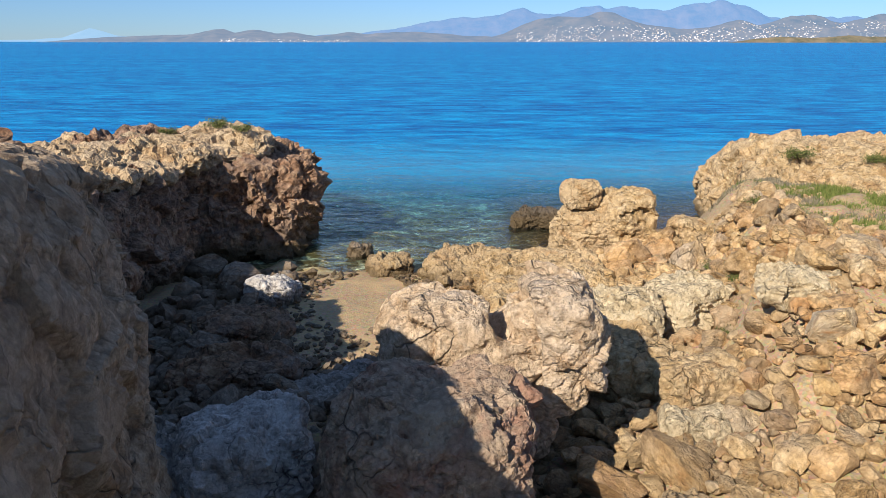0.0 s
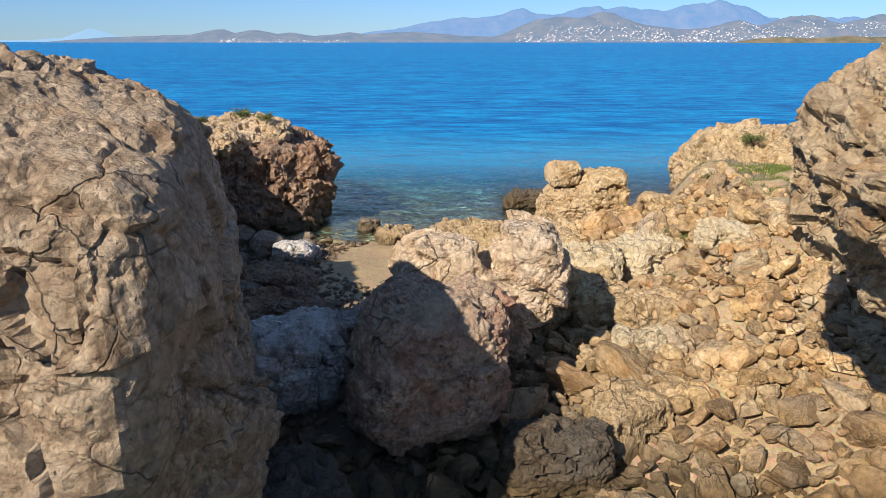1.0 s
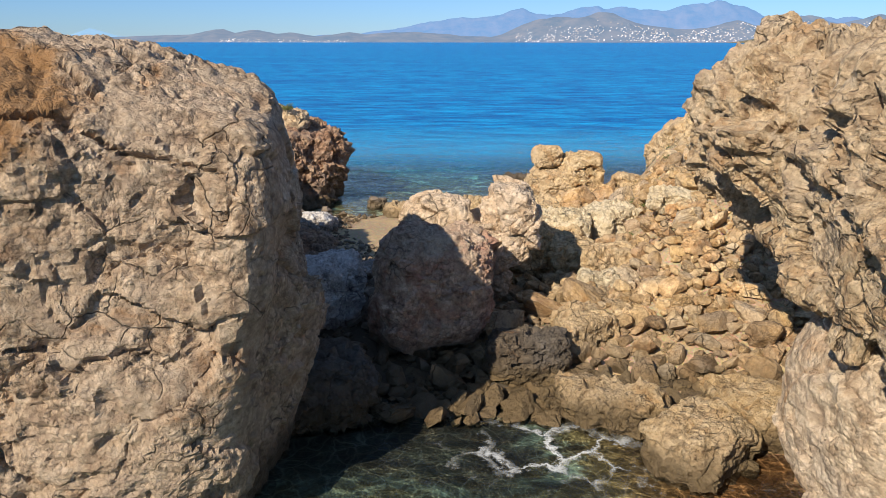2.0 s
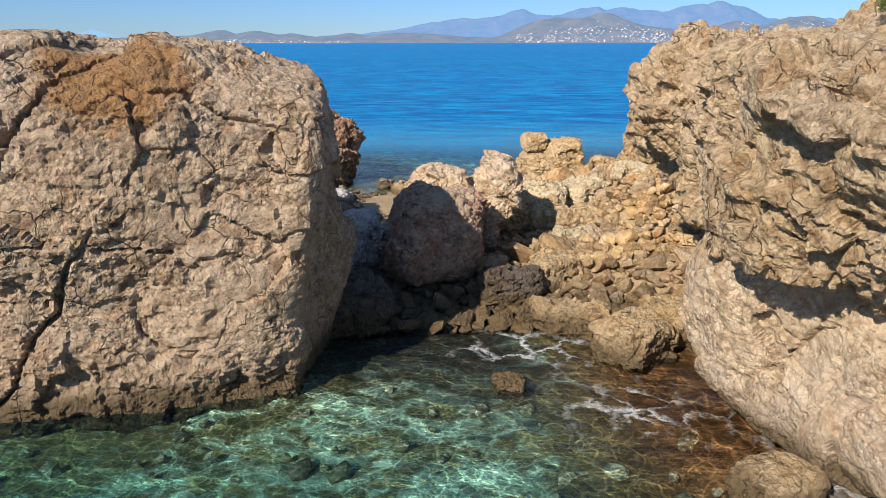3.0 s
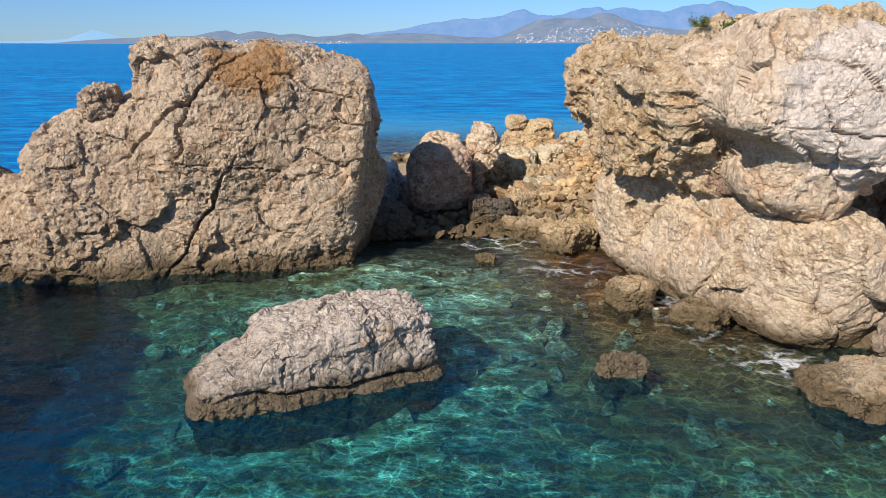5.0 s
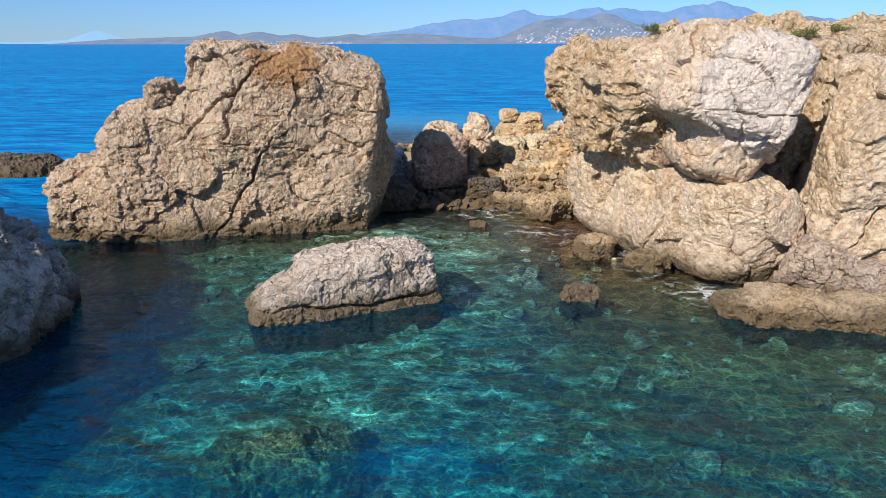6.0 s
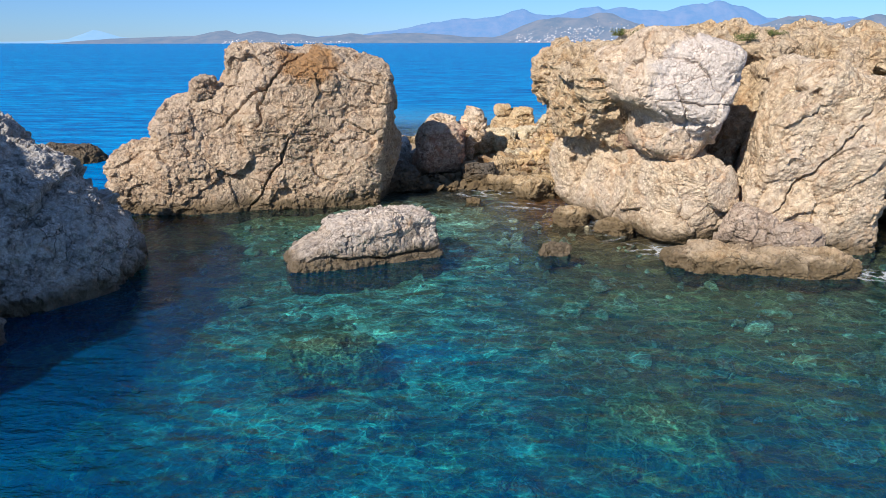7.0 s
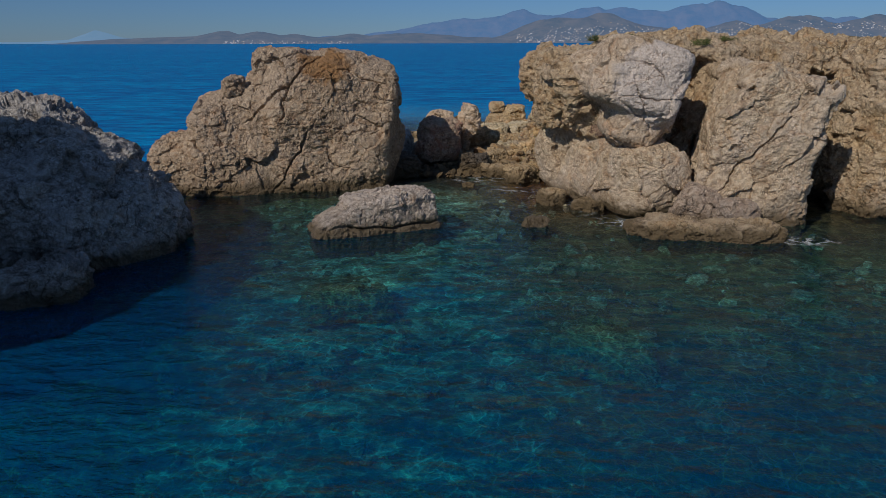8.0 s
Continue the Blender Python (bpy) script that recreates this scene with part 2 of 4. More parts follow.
def rock_material(name, light, mid, dark, rust=(0.42, 0.20, 0.07), rust_amount=0.25, tide=True, grey=(0.30, 0.28, 0.25), relief=1.0, shift=False, rust_high=None, vary=0.0, island=False, high=(0.40, 0.19, 0.055), cracked=0.7):
    w = Nodes(name)
    co = w.coords(shift)
    big = w.noise(co, 0.35, 4, 0.55, 0.6)
    fine = w.noise(co, 2.4, 8, 0.68, 0.3)
    grain = w.noise(co, 16.0, 8, 0.75)
    col = w.ramp(fine, [(0.34, dark), (0.47, mid), (0.60, light)])
    col = w.mix(w.step(big, 0.42, 0.68, 0, 0.75), col, w.mix(grain, grey, tuple(1.25 * g for g in grey)))
    r1 = w.step(w.noise(co, 0.8, 6, 0.65, 0.8), 0.62 - 0.25 * rust_amount, 0.80 - 0.2 * rust_amount)
    col = w.mix(w.math("MULTIPLY", r1, 0.75), col, rust)
    if rust_high:
        x, y, z, r = rust_high
        d = w.n("VectorMath", {0: w.n("NewGeometry").outputs["Position"], 1: (x, y, z)}, operation="DISTANCE").outputs["Value"]
        d = w.math("ADD", d, w.math("MULTIPLY", w.noise(co, 1.1, 5, 0.65), -2.6))
        col = w.mix(w.step(d, r - 1.3, r - 1.9, 0, 0.85), col, w.mix(fine, tuple(0.8 * g for g in high), high))
    col = w.mix(w.step(grain, 0.35, 0.75, 0.0, 0.55), col, w.mix(0.5, dark, (0.10, 0.08, 0.06)))
    if vary:
        one = w.n("NewGeometry").outputs["Random Per Island"] if island else w.n("ObjectInfo").outputs["Random"]
        col = w.mix(vary, col, w.mix(1.0, w.ramp(one, [(0.0, (0.60, 0.50, 0.42)), (0.3, (1.0, 0.90, 0.72)), (0.55, (1.15, 1.05, 0.90)), (0.75, (0.95, 0.74, 0.56)), (1.0, (1.35, 1.34, 1.28))]), col, "MULTIPLY"))
    vor = w.n("TexVoronoi", {"Vector": w.n("VectorMath", {0: co, 1: w.n("VectorMath", {0: w.n("TexNoise", {"Vector": co, "Scale": 1.3, "Detail": 4.0}).outputs["Color"], 1: (0.9, 0.9, 0.9)}, operation="MULTIPLY").outputs[0]}, operation="ADD").outputs[0], "Scale": 1.15}, feature="DISTANCE_TO_EDGE").outputs["Distance"]
    crack = w.math("MULTIPLY", w.step(vor, 0.03, 0.0), w.step(w.noise(co, 0.55, 3), 0.48, 0.62))
    col = w.mix(w.math("MULTIPLY", crack, cracked), col, (0.05, 0.04, 0.03))
    bent = w.n("VectorMath", {0: co, 1: w.n("VectorMath", {0: w.n("TexNoise", {"Vector": co, "Scale": 2.2, "Detail": 3.0}).outputs["Color"], 1: (0.32, 0.32, 0.32)}, operation="MULTIPLY").outputs[0]}, operation="ADD").outputs[0]
    lumps = w.n("TexVoronoi", {"Vector": bent, "Scale": 3.1, "Randomness": 1.0}).outputs["Distance"]
    pits = w.n("TexVoronoi", {"Vector": bent, "Scale": 8.5, "Randomness": 1.0})
    crumbs = w.n("TexVoronoi", {"Vector": co, "Scale": 21.0, "Randomness": 1.0}).outputs["Distance"]
    patch = w.step(w.noise(co, 0.9, 5, 0.65), 0.36, 0.60)
    chips = w.n("SeparateColor", {0: pits.outputs["Color"]}).outputs[0]
    tone = w.math("MULTIPLY_ADD", chips, 0.62)
    tone.node.inputs[2].default_value = 0.68
    col = w.mix(w.math("MULTIPLY", patch, 0.8), col, w.n("VectorMath", {0: col, 3: tone}, operation="SCALE").outputs[0])
    # Pits between the lumps are darkened in colour, for dirt and their fine shade.
    holes = w.math("MULTIPLY", w.step(pits.outputs["Distance"], 0.52, 0.80), patch)
    spot = w.math("MULTIPLY", w.step(w.n("TexVoronoi", {"Vector": bent, "Scale": 6.0, "Randomness": 1.0}).outputs["Distance"], 0.15, 0.06), w.step(w.noise(co, 1.7, 3), 0.5, 0.6))
    col = w.mix(w.math("MULTIPLY", w.math("MAXIMUM", holes, spot), 0.6), col, w.mix(0.6, dark, (0.05, 0.035, 0.025)))
    if tide:
        z = w.n("SeparateXYZ", {0: w.n("NewGeometry").outputs["Position"]}).outputs["Z"]
        z = w.math("ADD", z, w.math("MULTIPLY", w.noise(co, 0.9, 5, 0.65), -0.9))
        wet = w.step(z, 0.45, 0.0)
        col = w.mix(w.math("MULTIPLY", wet, 0.85), col, w.mix(fine, (0.045, 0.032, 0.016), (0.13, 0.085, 0.03)))
        damp = w.step(z, 1.4, 0.2, 0, 0.36)
        col = w.mix(damp, col, (0.14, 0.10, 0.06))
        rgh = w.step(wet, 0, 1, 0.9, 0.55)
    else:
        rgh = 0.9
    hgt = w.math("ADD", w.math("MULTIPLY", fine, 0.38), w.math("MULTIPLY", grain, 0.36))
    hgt = w.math("SUBTRACT", hgt, w.math("MULTIPLY", lumps, 0.42))
    rub = w.math("ADD", w.math("MULTIPLY", pits.outputs["Distance"], 0.30), w.math("MULTIPLY", crumbs, 0.11))
    hgt = w.math("SUBTRACT", hgt, w.math("MULTIPLY", rub, w.step(patch, 0.0, 1.0, 0.25, 1.0)))
    hgt = w.math("SUBTRACT", hgt, w.math("ADD", w.math("MULTIPLY", crack, 0.7 * cracked), w.math("MULTIPLY", spot, 0.5)))
    bump = w.n("Bump", {"Strength": 1.0, "Distance": 0.25 * relief, "Height": hgt}).outputs[0]
    return w.finish(w.n("BsdfPrincipled", {"Base Color": col, "Roughness": rgh, "Normal": bump, "Specular IOR Level": 0.25}).outputs[0])


M_PINK = rock_material("pinkish_limestone", (0.67, 0.51, 0.35), (0.52, 0.37, 0.235), (0.24, 0.15, 0.09), rust_amount=0.25, grey=(0.51, 0.39, 0.28), rust_high=(-8.1, 1.8, 9.4, 2.2))
M_TAN = rock_material("ochre_limestone", (0.70, 0.53, 0.33), (0.55, 0.385, 0.215), (0.30, 0.18, 0.09), rust=(0.47, 0.24, 0.09), rust_amount=0.3, grey=(0.56, 0.44, 0.31))
M_OCHRE = rock_material("yellow_ochre_limestone", (0.72, 0.54, 0.32), (0.58, 0.40, 0.20), (0.33, 0.20, 0.085), rust=(0.48, 0.23, 0.07), rust_amount=0.3, grey=(0.58, 0.44, 0.28))
M_SPLIT = rock_material("pale_rosy_limestone", (0.82, 0.64, 0.46), (0.72, 0.53, 0.35), (0.46, 0.30, 0.17), rust_amount=0.25, grey=(0.64, 0.52, 0.40))
M_SMOOTH = rock_material("smooth_pinkish_limestone", (0.70, 0.55, 0.38), (0.58, 0.43, 0.28), (0.33, 0.22, 0.13), rust_amount=0.28, grey=(0.56, 0.46, 0.36), relief=0.75, cracked=0.06)
M_RED = rock_material("reddish_breccia", (0.56, 0.37, 0.23), (0.38, 0.215, 0.125), (0.13, 0.07, 0.04), rust=(0.36, 0.15, 0.06), rust_amount=0.4, grey=(0.22, 0.19, 0.17))
M_GREY = rock_material("grey_limestone", (0.66, 0.60, 0.54), (0.48, 0.42, 0.36), (0.17, 0.14, 0.11), rust_amount=0.05, grey=(0.44, 0.41, 0.39))
M_PALE = rock_material("pale_limestone", (0.72, 0.60, 0.49), (0.60, 0.48, 0.38), (0.34, 0.25, 0.18), rust_amount=0.12, grey=(0.56, 0.48, 0.42))
M_WHITE = rock_material("white_limestone", (0.82, 0.78, 0.74), (0.68, 0.63, 0.58), (0.34, 0.30, 0.27), rust_amount=0.08, grey=(0.66, 0.62, 0.58))
M_PINK2 = rock_material("dull_tan_limestone", (0.62, 0.48, 0.36), (0.48, 0.35, 0.25), (0.27, 0.18, 0.12), rust_amount=0.15, grey=(0.42, 0.35, 0.29))
M_ROUND = rock_material("reddish_grey_boulder", (0.68, 0.50, 0.36), (0.52, 0.33, 0.23), (0.26, 0.14, 0.09), rust=(0.42, 0.17, 0.11), rust_amount=0.5, grey=(0.50, 0.40, 0.28))
M_PALEFACE = rock_material("pale_grey_face", (0.66, 0.51, 0.36), (0.53, 0.385, 0.25), (0.34, 0.22, 0.13), rust_amount=0.3, grey=(0.58, 0.47, 0.36), relief=0.6, cracked=0.05, rust_high=(12.7, -8.8, 8.0, 3.2), high=(0.72, 0.62, 0.54))
M_PALETAN = rock_material("pale_yellow_limestone", (0.76, 0.63, 0.43), (0.66, 0.52, 0.32), (0.42, 0.30, 0.16), rust_amount=0.15, grey=(0.66, 0.55, 0.38))
M_SUNK = rock_material("sunken_weedy_rock", (0.80, 0.72, 0.34), (0.55, 0.48, 0.20), (0.22, 0.18, 0.08), rust_amount=0.05, grey=(0.5, 0.48, 0.26), tide=False)
# Weed and wet colour, also carrying shade on the sea rock and gully boulders.
M_WET_SHADE = rock_material("weedy_shade_rock", (0.20, 0.15, 0.10), (0.11, 0.08, 0.05), (0.04, 0.03, 0.02), rust_amount=0.1, grey=(0.12, 0.11, 0.10))
# Loose stone with the gully's shade put into its darker colour.
M_SHADESTONE = rock_material("gully_stone_shade_toned", (0.34, 0.28, 0.23), (0.20, 0.15, 0.115), (0.09, 0.065, 0.05), rust_amount=0.25, shift=True, relief=0.5, vary=0.5)
M_RUBBLE = rock_material("slope_gravel", (0.72, 0.55, 0.34), (0.57, 0.41, 0.22), (0.33, 0.21, 0.10), rust_amount=0.3, relief=0.7, vary=0.75, island=True)
M_BED = rock_material("sea_floor_stone", (0.85, 0.82, 0.60), (0.52, 0.48, 0.30), (0.16, 0.13, 0.06), rust_amount=0.2, relief=0.4, vary=0.8, island=True, tide=False)
M_STONE = rock_material("loose_stone", (0.72, 0.55, 0.34), (0.56, 0.40, 0.21), (0.33, 0.21, 0.10), rust_amount=0.3, shift=True, relief=0.6, vary=0.8)


# ---------------------------------------------------------------- the ground and sea floor
def sstep(a, b, x):
    t = np.clip((x - a) / (b - a), 0, 1)
    return t * t * (3 - 2 * t)


def bell(x, y, cx, cy, rx, ry):
    return np.exp(-((x - cx) / rx) ** 2 - ((y - cy) / ry) ** 2)


SHALLOW = 0.5  # refraction lifts the sea floor: the eye sees it at about half its depth


def ground_height(x, y):
    """Height of the ground: beach and rubble between the rocks, sloping into the sea on both sides."""
    neck = sstep(6.0, 13.0, y) * (1 - sstep(25.5, 34.0, y + 0.25 * np.clip(x, -20, 0) * 0 - 0.35 * np.clip(x, 0, 30)))
    u = x - 0.25 * (y - 17)
    land = 0.55 + 1.1 * sstep(2.0, 9.0, x) + 2.2 * sstep(6.9, 9.6, u) * sstep(11.5, 17.5, y) + 0.5 * sstep(12, 20, x)
    land = land + 0.35 * bell(x, y, -6, 14, 4, 5)
    xw = x + 1.8 * np.sin(y * 0.33) + 1.4 * np.sin(y * 0.13 + 1.0)
    front = -0.35 - 0.55 * sstep(5, -4, y) - 1.3 * sstep(-2, -14, y) - 1.6 * sstep(-14, -34, y) - 6 * sstep(-60, -200, y)
    front = front - 1.0 * sstep(-1, -15, xw) * sstep(4, -4, y) + 0.55 * sstep(5, 12, x) * sstep(-45, -10, y)
    back = -0.3 - 0.8 * sstep(33, 46, y - 0.3 * np.clip(x, 0, 30)) - 2.0 * sstep(40, 64, y) - 3.0 * sstep(60, 260, y)
    sea = np.where(y < 18, front, back)
    side = sstep(-14, -24, x)
    z = sea * (1 - neck) + land * neck
    z = z * (1 - side) + side * np.minimum(sea, -4.0 - 9.0 * sstep(0, 14, y))
    z = z - 1.6 * bell(x, y, -0.6, -20.6, 1.7, 1.5)
    return np.where(z < 0, SHALLOW * z, z)


def ground_mesh():
    xs = np.concatenate((-26 - np.geomspace(0.6, 4970, 34)[::-1], np.arange(-26, 26, 0.33), 26 + np.geomspace(0.6, 4970, 34)))
    ys = np.concatenate((-46 - np.geomspace(0.6, 4950, 34)[::-1], np.arange(-46, -12, 0.4), np.arange(-12, 44, 0.3), np.arange(44, 90, 0.9), 90 + np.geomspace(0.9, 4900, 34)))
    X, Y = np.meshgrid(xs, ys, indexing="ij")
    P = np.stack((X.ravel(), Y.ravel(), 0 * X.ravel()), 1)
    z = ground_height(P[:, 0], P[:, 1])
    near = sstep(400, 60, np.abs(P[:, 0])) * sstep(400, 60, np.abs(P[:, 1])) * (1 - 0.9 * sstep(42, 60, P[:, 1]))
    under = sstep(0.1, -0.6, z)
    z = z + near * (0.10 * fbm(P, 2.2, 4, 5) + under * (0.2 * fbm(P, 4.0, 3, 8) + 0.13 * fbm(P, 1.1, 3, 9)))
    sand = bell(P[:, 0], P[:, 1], -3.2, 26.5, 3.2, 5.5)
    z = z + near * (1 - np.clip(1.6 * sand, 0, 1)) * 0.16 * (1 - under) * fbm(P, 0.8, 4, 12, 0.65)
    slope = sstep(2.0, 5.0, P[:, 0]) * sstep(16.0, 13.0, P[:, 0]) * sstep(8.0, 11.0, P[:, 1]) * sstep(29.0, 25.0, P[:, 1])
    lumps, _ = facets(P + np.array((0, 0, 0.4)), 1.3, 5)
    chips, _ = facets(P, 0.55, 6)
    z = z + slope * (0.16 * lumps + 0.10 * chips)
    P[:, 2] = z
    n = len(ys)
    i, j = np.meshgrid(np.arange(len(xs) - 1), np.arange(n - 1), indexing="ij")
    a = (i * n + j).ravel()
    return P, np.stack((a, a + n, a + n + 1, a + 1), 1)


def ground_material():
    w = Nodes("beach_and_sea_floor")
    co = w.coords()
    pos = w.n("SeparateXYZ", {0: w.n("NewGeometry").outputs["Position"]})
    z = pos.outputs["Z"]
    fine = w.noise(co, 9.0, 8, 0.7)
    mid = w.noise(co, 0.9, 6, 0.65, 0.5)
    pebble = w.n("TexVoronoi", {"Vector": co, "Scale": 14.0})
    sand = w.ramp(fine, [(0.3, (0.30, 0.21, 0.125)), (0.5, (0.42, 0.30, 0.18)), (0.7, (0.54, 0.41, 0.26))])
    sand = w.mix(0.35, sand, w.mix(1.0, sand, pebble.outputs["Color"], "MULTIPLY"))
    earth = w.ramp(mid, [(0.3, (0.30, 0.19, 0.09)), (0.6, (0.47, 0.33, 0.17))])
    land = w.mix(w.step(mid, 0.45, 0.6, 0.0, 0.6), sand, earth)
    weed = w.noise(w.n("Mapping", {0: co, 3: (0.7, 1.2, 1.0)}).outputs[0], 0.85, 9, 0.74, 0.3)
    east = w.math("MULTIPLY", w.step(pos.outputs["X"], 1.0, 8.0, 0.0, 0.15), w.step(pos.outputs["Y"], 10.0, 2.0))
    # Western weed bias also darkens the floor in place of reflected dark rock.
    west_dark = w.math("MULTIPLY", w.step(pos.outputs["X"], -7.0, -14.0, 0.0, 0.2), w.step(pos.outputs["Y"], 10.0, 2.0))
    far = w.step(pos.outputs["Y"], 26.0, 30.0, 0.0, 0.04)
    shelf = w.math("MULTIPLY", w.step(pos.outputs["X"], 2.5, 6.5, 0.0, 0.24), w.step(pos.outputs["Y"], -13.0, -8.0))
    weed = w.step(w.math("ADD", w.math("ADD", w.math("ADD", w.math("ADD", weed, east), west_dark), far), shelf), 0.41, 0.55)
    bed = w.mix(weed, w.mix(fine, (0.46, 0.58, 0.38), (0.84, 0.92, 0.64)), w.mix(w.step(shelf, 0.0, 0.2), w.mix(fine, (0.10, 0.08, 0.03), (0.40, 0.31, 0.13)), w.mix(fine, (0.12, 0.055, 0.02), (0.36, 0.19, 0.075))))
    cobble = w.n("TexVoronoi", {"Vector": co, "Scale": 2.1}).outputs["Color"]
    tone = w.step(w.n("SeparateColor", {0: cobble}).outputs[0], 0.0, 1.0, 0.45, 1.6)
    bed = w.mix(0.75, bed, w.mix(1.0, bed, w.n("CombineColor", {0: tone, 1: tone, 2: tone}).outputs[0], "MULTIPLY"))
    # Gully ground and pool head painted darker, for wet gravel and the shade there.
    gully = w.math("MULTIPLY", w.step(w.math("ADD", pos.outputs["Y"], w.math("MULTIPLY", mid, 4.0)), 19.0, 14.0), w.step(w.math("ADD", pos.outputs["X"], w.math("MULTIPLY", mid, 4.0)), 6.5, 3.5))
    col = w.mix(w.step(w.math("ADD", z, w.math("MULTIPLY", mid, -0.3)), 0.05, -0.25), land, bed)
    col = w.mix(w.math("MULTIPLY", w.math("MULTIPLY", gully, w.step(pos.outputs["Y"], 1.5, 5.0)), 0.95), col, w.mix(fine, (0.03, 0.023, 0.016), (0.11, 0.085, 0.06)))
    hgt = w.math("ADD", w.math("MULTIPLY", fine, 0.5), pebble.outputs["Distance"])
    bump = w.n("Bump", {"Strength": 0.5, "Distance": 0.03, "Height": hgt}).outputs[0]
    return w.finish(w.n("BsdfPrincipled", {"Base Color": col, "Roughness": 0.92, "Normal": bump, "Specular IOR Level": 0.2}).outputs[0])


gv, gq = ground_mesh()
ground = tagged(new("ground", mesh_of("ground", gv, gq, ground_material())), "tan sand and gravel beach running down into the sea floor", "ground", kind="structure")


# ---------------------------------------------------------------- the sea
def water_material():
    w = Nodes("sea_water")
    co = w.coords()
    depth = w.n("Attribute", attribute_name="depth").outputs["Fac"]
    def away(k):
        return w.math("POWER", 2.71828, w.math("MULTIPLY", depth, -k))
    # Caustic light is painted as a net into the transparent tint, above 1 on its lines.
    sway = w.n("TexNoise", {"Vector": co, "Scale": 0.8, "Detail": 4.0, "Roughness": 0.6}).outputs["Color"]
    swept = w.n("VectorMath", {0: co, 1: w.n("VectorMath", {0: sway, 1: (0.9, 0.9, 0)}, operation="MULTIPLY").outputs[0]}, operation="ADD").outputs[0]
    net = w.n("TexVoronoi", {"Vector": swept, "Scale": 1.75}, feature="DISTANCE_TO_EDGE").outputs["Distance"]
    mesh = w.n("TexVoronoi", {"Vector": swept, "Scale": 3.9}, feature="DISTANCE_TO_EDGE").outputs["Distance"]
    caustics = w.math("MAXIMUM", w.step(net, 0.0, 0.075, 1.0, 0.0), w.math("MULTIPLY", w.step(mesh, 0.0, 0.12, 1.0, 0.0), 0.45))
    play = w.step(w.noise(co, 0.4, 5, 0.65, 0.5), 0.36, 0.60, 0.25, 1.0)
    focus = w.step(w.math("MULTIPLY", caustics, play), 0.0, 0.8, 0.62, 1.6)
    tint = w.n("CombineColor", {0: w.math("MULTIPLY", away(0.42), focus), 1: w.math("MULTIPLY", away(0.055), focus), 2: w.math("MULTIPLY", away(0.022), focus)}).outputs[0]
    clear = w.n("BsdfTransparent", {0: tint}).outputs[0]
    thick = w.step(w.n("SeparateXYZ", {0: co}).outputs["Y"], 34.0, 50.0, -0.030, -0.16)
    murk = w.math("SUBTRACT", 1.0, w.math("POWER", 2.71828, w.math("MULTIPLY", w.math("MULTIPLY", depth, depth), thick)))
    long = w.n("Mapping", {0: co, 2: (0, 0, 0.3), 3: (0.5, 1.0, 1.0)}).outputs[0]
    waves = w.math("ADD", w.math("MULTIPLY", w.noise(long, 0.28, 3, 0.55, 0.4), 1.6), w.math("MULTIPLY", w.noise(long, 1.5, 5, 0.6, 0.3), 0.65))
    bump = w.n("Bump", {"Strength": 1.0, "Distance": w.step(depth, 3.0, 10.0, 0.27, 0.9), "Height": waves}).outputs[0]
    # Bright and dark sides of the ripples are painted into the body colour.
    ripple_shade = w.step(w.noise(w.n("Mapping", {0: co, 2: (0, 0, 0.12), 3: (0.3, 1.0, 1.0)}).outputs[0], 0.42, 6, 0.72, 0.3), 0.42, 0.60)
    soft = w.n("Bump", {"Strength": 0.8, "Distance": 0.9, "Height": waves}).outputs[0]
    body = w.n("BsdfDiffuse", {0: w.mix(w.step(depth, 2.5, 10.0), w.mix(w.step(w.n("SeparateXYZ", {0: co}).outputs["Y"], 34.0, 44.0), (0.0, 0.06, 0.18), (0.01, 0.27, 0.50)), w.mix(w.step(w.noise(w.n("Mapping", {0: co, 3: (0.12, 1.0, 1.0)}).outputs[0], 0.05, 5, 0.6), 0.35, 0.65), w.mix(ripple_shade, (0.0, 0.085, 0.29), (0.0, 0.24, 0.54)), w.mix(ripple_shade, (0.0, 0.135, 0.38), (0.0, 0.30, 0.62)))), "Normal": soft}).outputs[0]
    base = w.n("MixShader", {0: murk, 1: clear, 2: body}).outputs[0]
    gloss = w.n("BsdfGlossy", {"Roughness": w.step(depth, 4.0, 14.0, 0.05, 0.22), "Normal": bump}).outputs[0]
    fres = w.math("MULTIPLY", w.n("Fresnel", {"IOR": 1.33, "Normal": bump}).outputs[0], w.step(depth, 4.0, 11.0, 0.75, 0.5))
    foam = w.n("Attribute", attribute_name="foam").outputs["Fac"]
    lace = w.n("TexVoronoi", {"Vector": w.n("VectorMath", {0: co, 1: w.n("VectorMath", {0: w.n("TexNoise", {"Vector": co, "Scale": 0.8, "Detail": 6.0, "Roughness": 0.7}).outputs["Color"], 1: (2.2, 2.2, 0)}, operation="MULTIPLY").outputs[0]}, operation="ADD").outputs[0], "Scale": 0.9}, feature="DISTANCE_TO_EDGE").outputs["Distance"]
    lace = w.math("MULTIPLY", w.step(lace, 0.10, 0.0), w.step(w.math("ADD", w.noise(co, 1.6, 5, 0.7), w.math("MULTIPLY", foam, 0.45)), 0.66, 0.86))
    white = w.n("BsdfDiffuse", {0: (0.75, 0.76, 0.74, 1)}).outputs[0]
    base = w.n("MixShader", {0: w.math("MULTIPLY", lace, foam), 1: base, 2: white}).outputs[0]
    return w.finish(w.n("MixShader", {0: fres, 1: base, 2: gloss}).outputs[0])


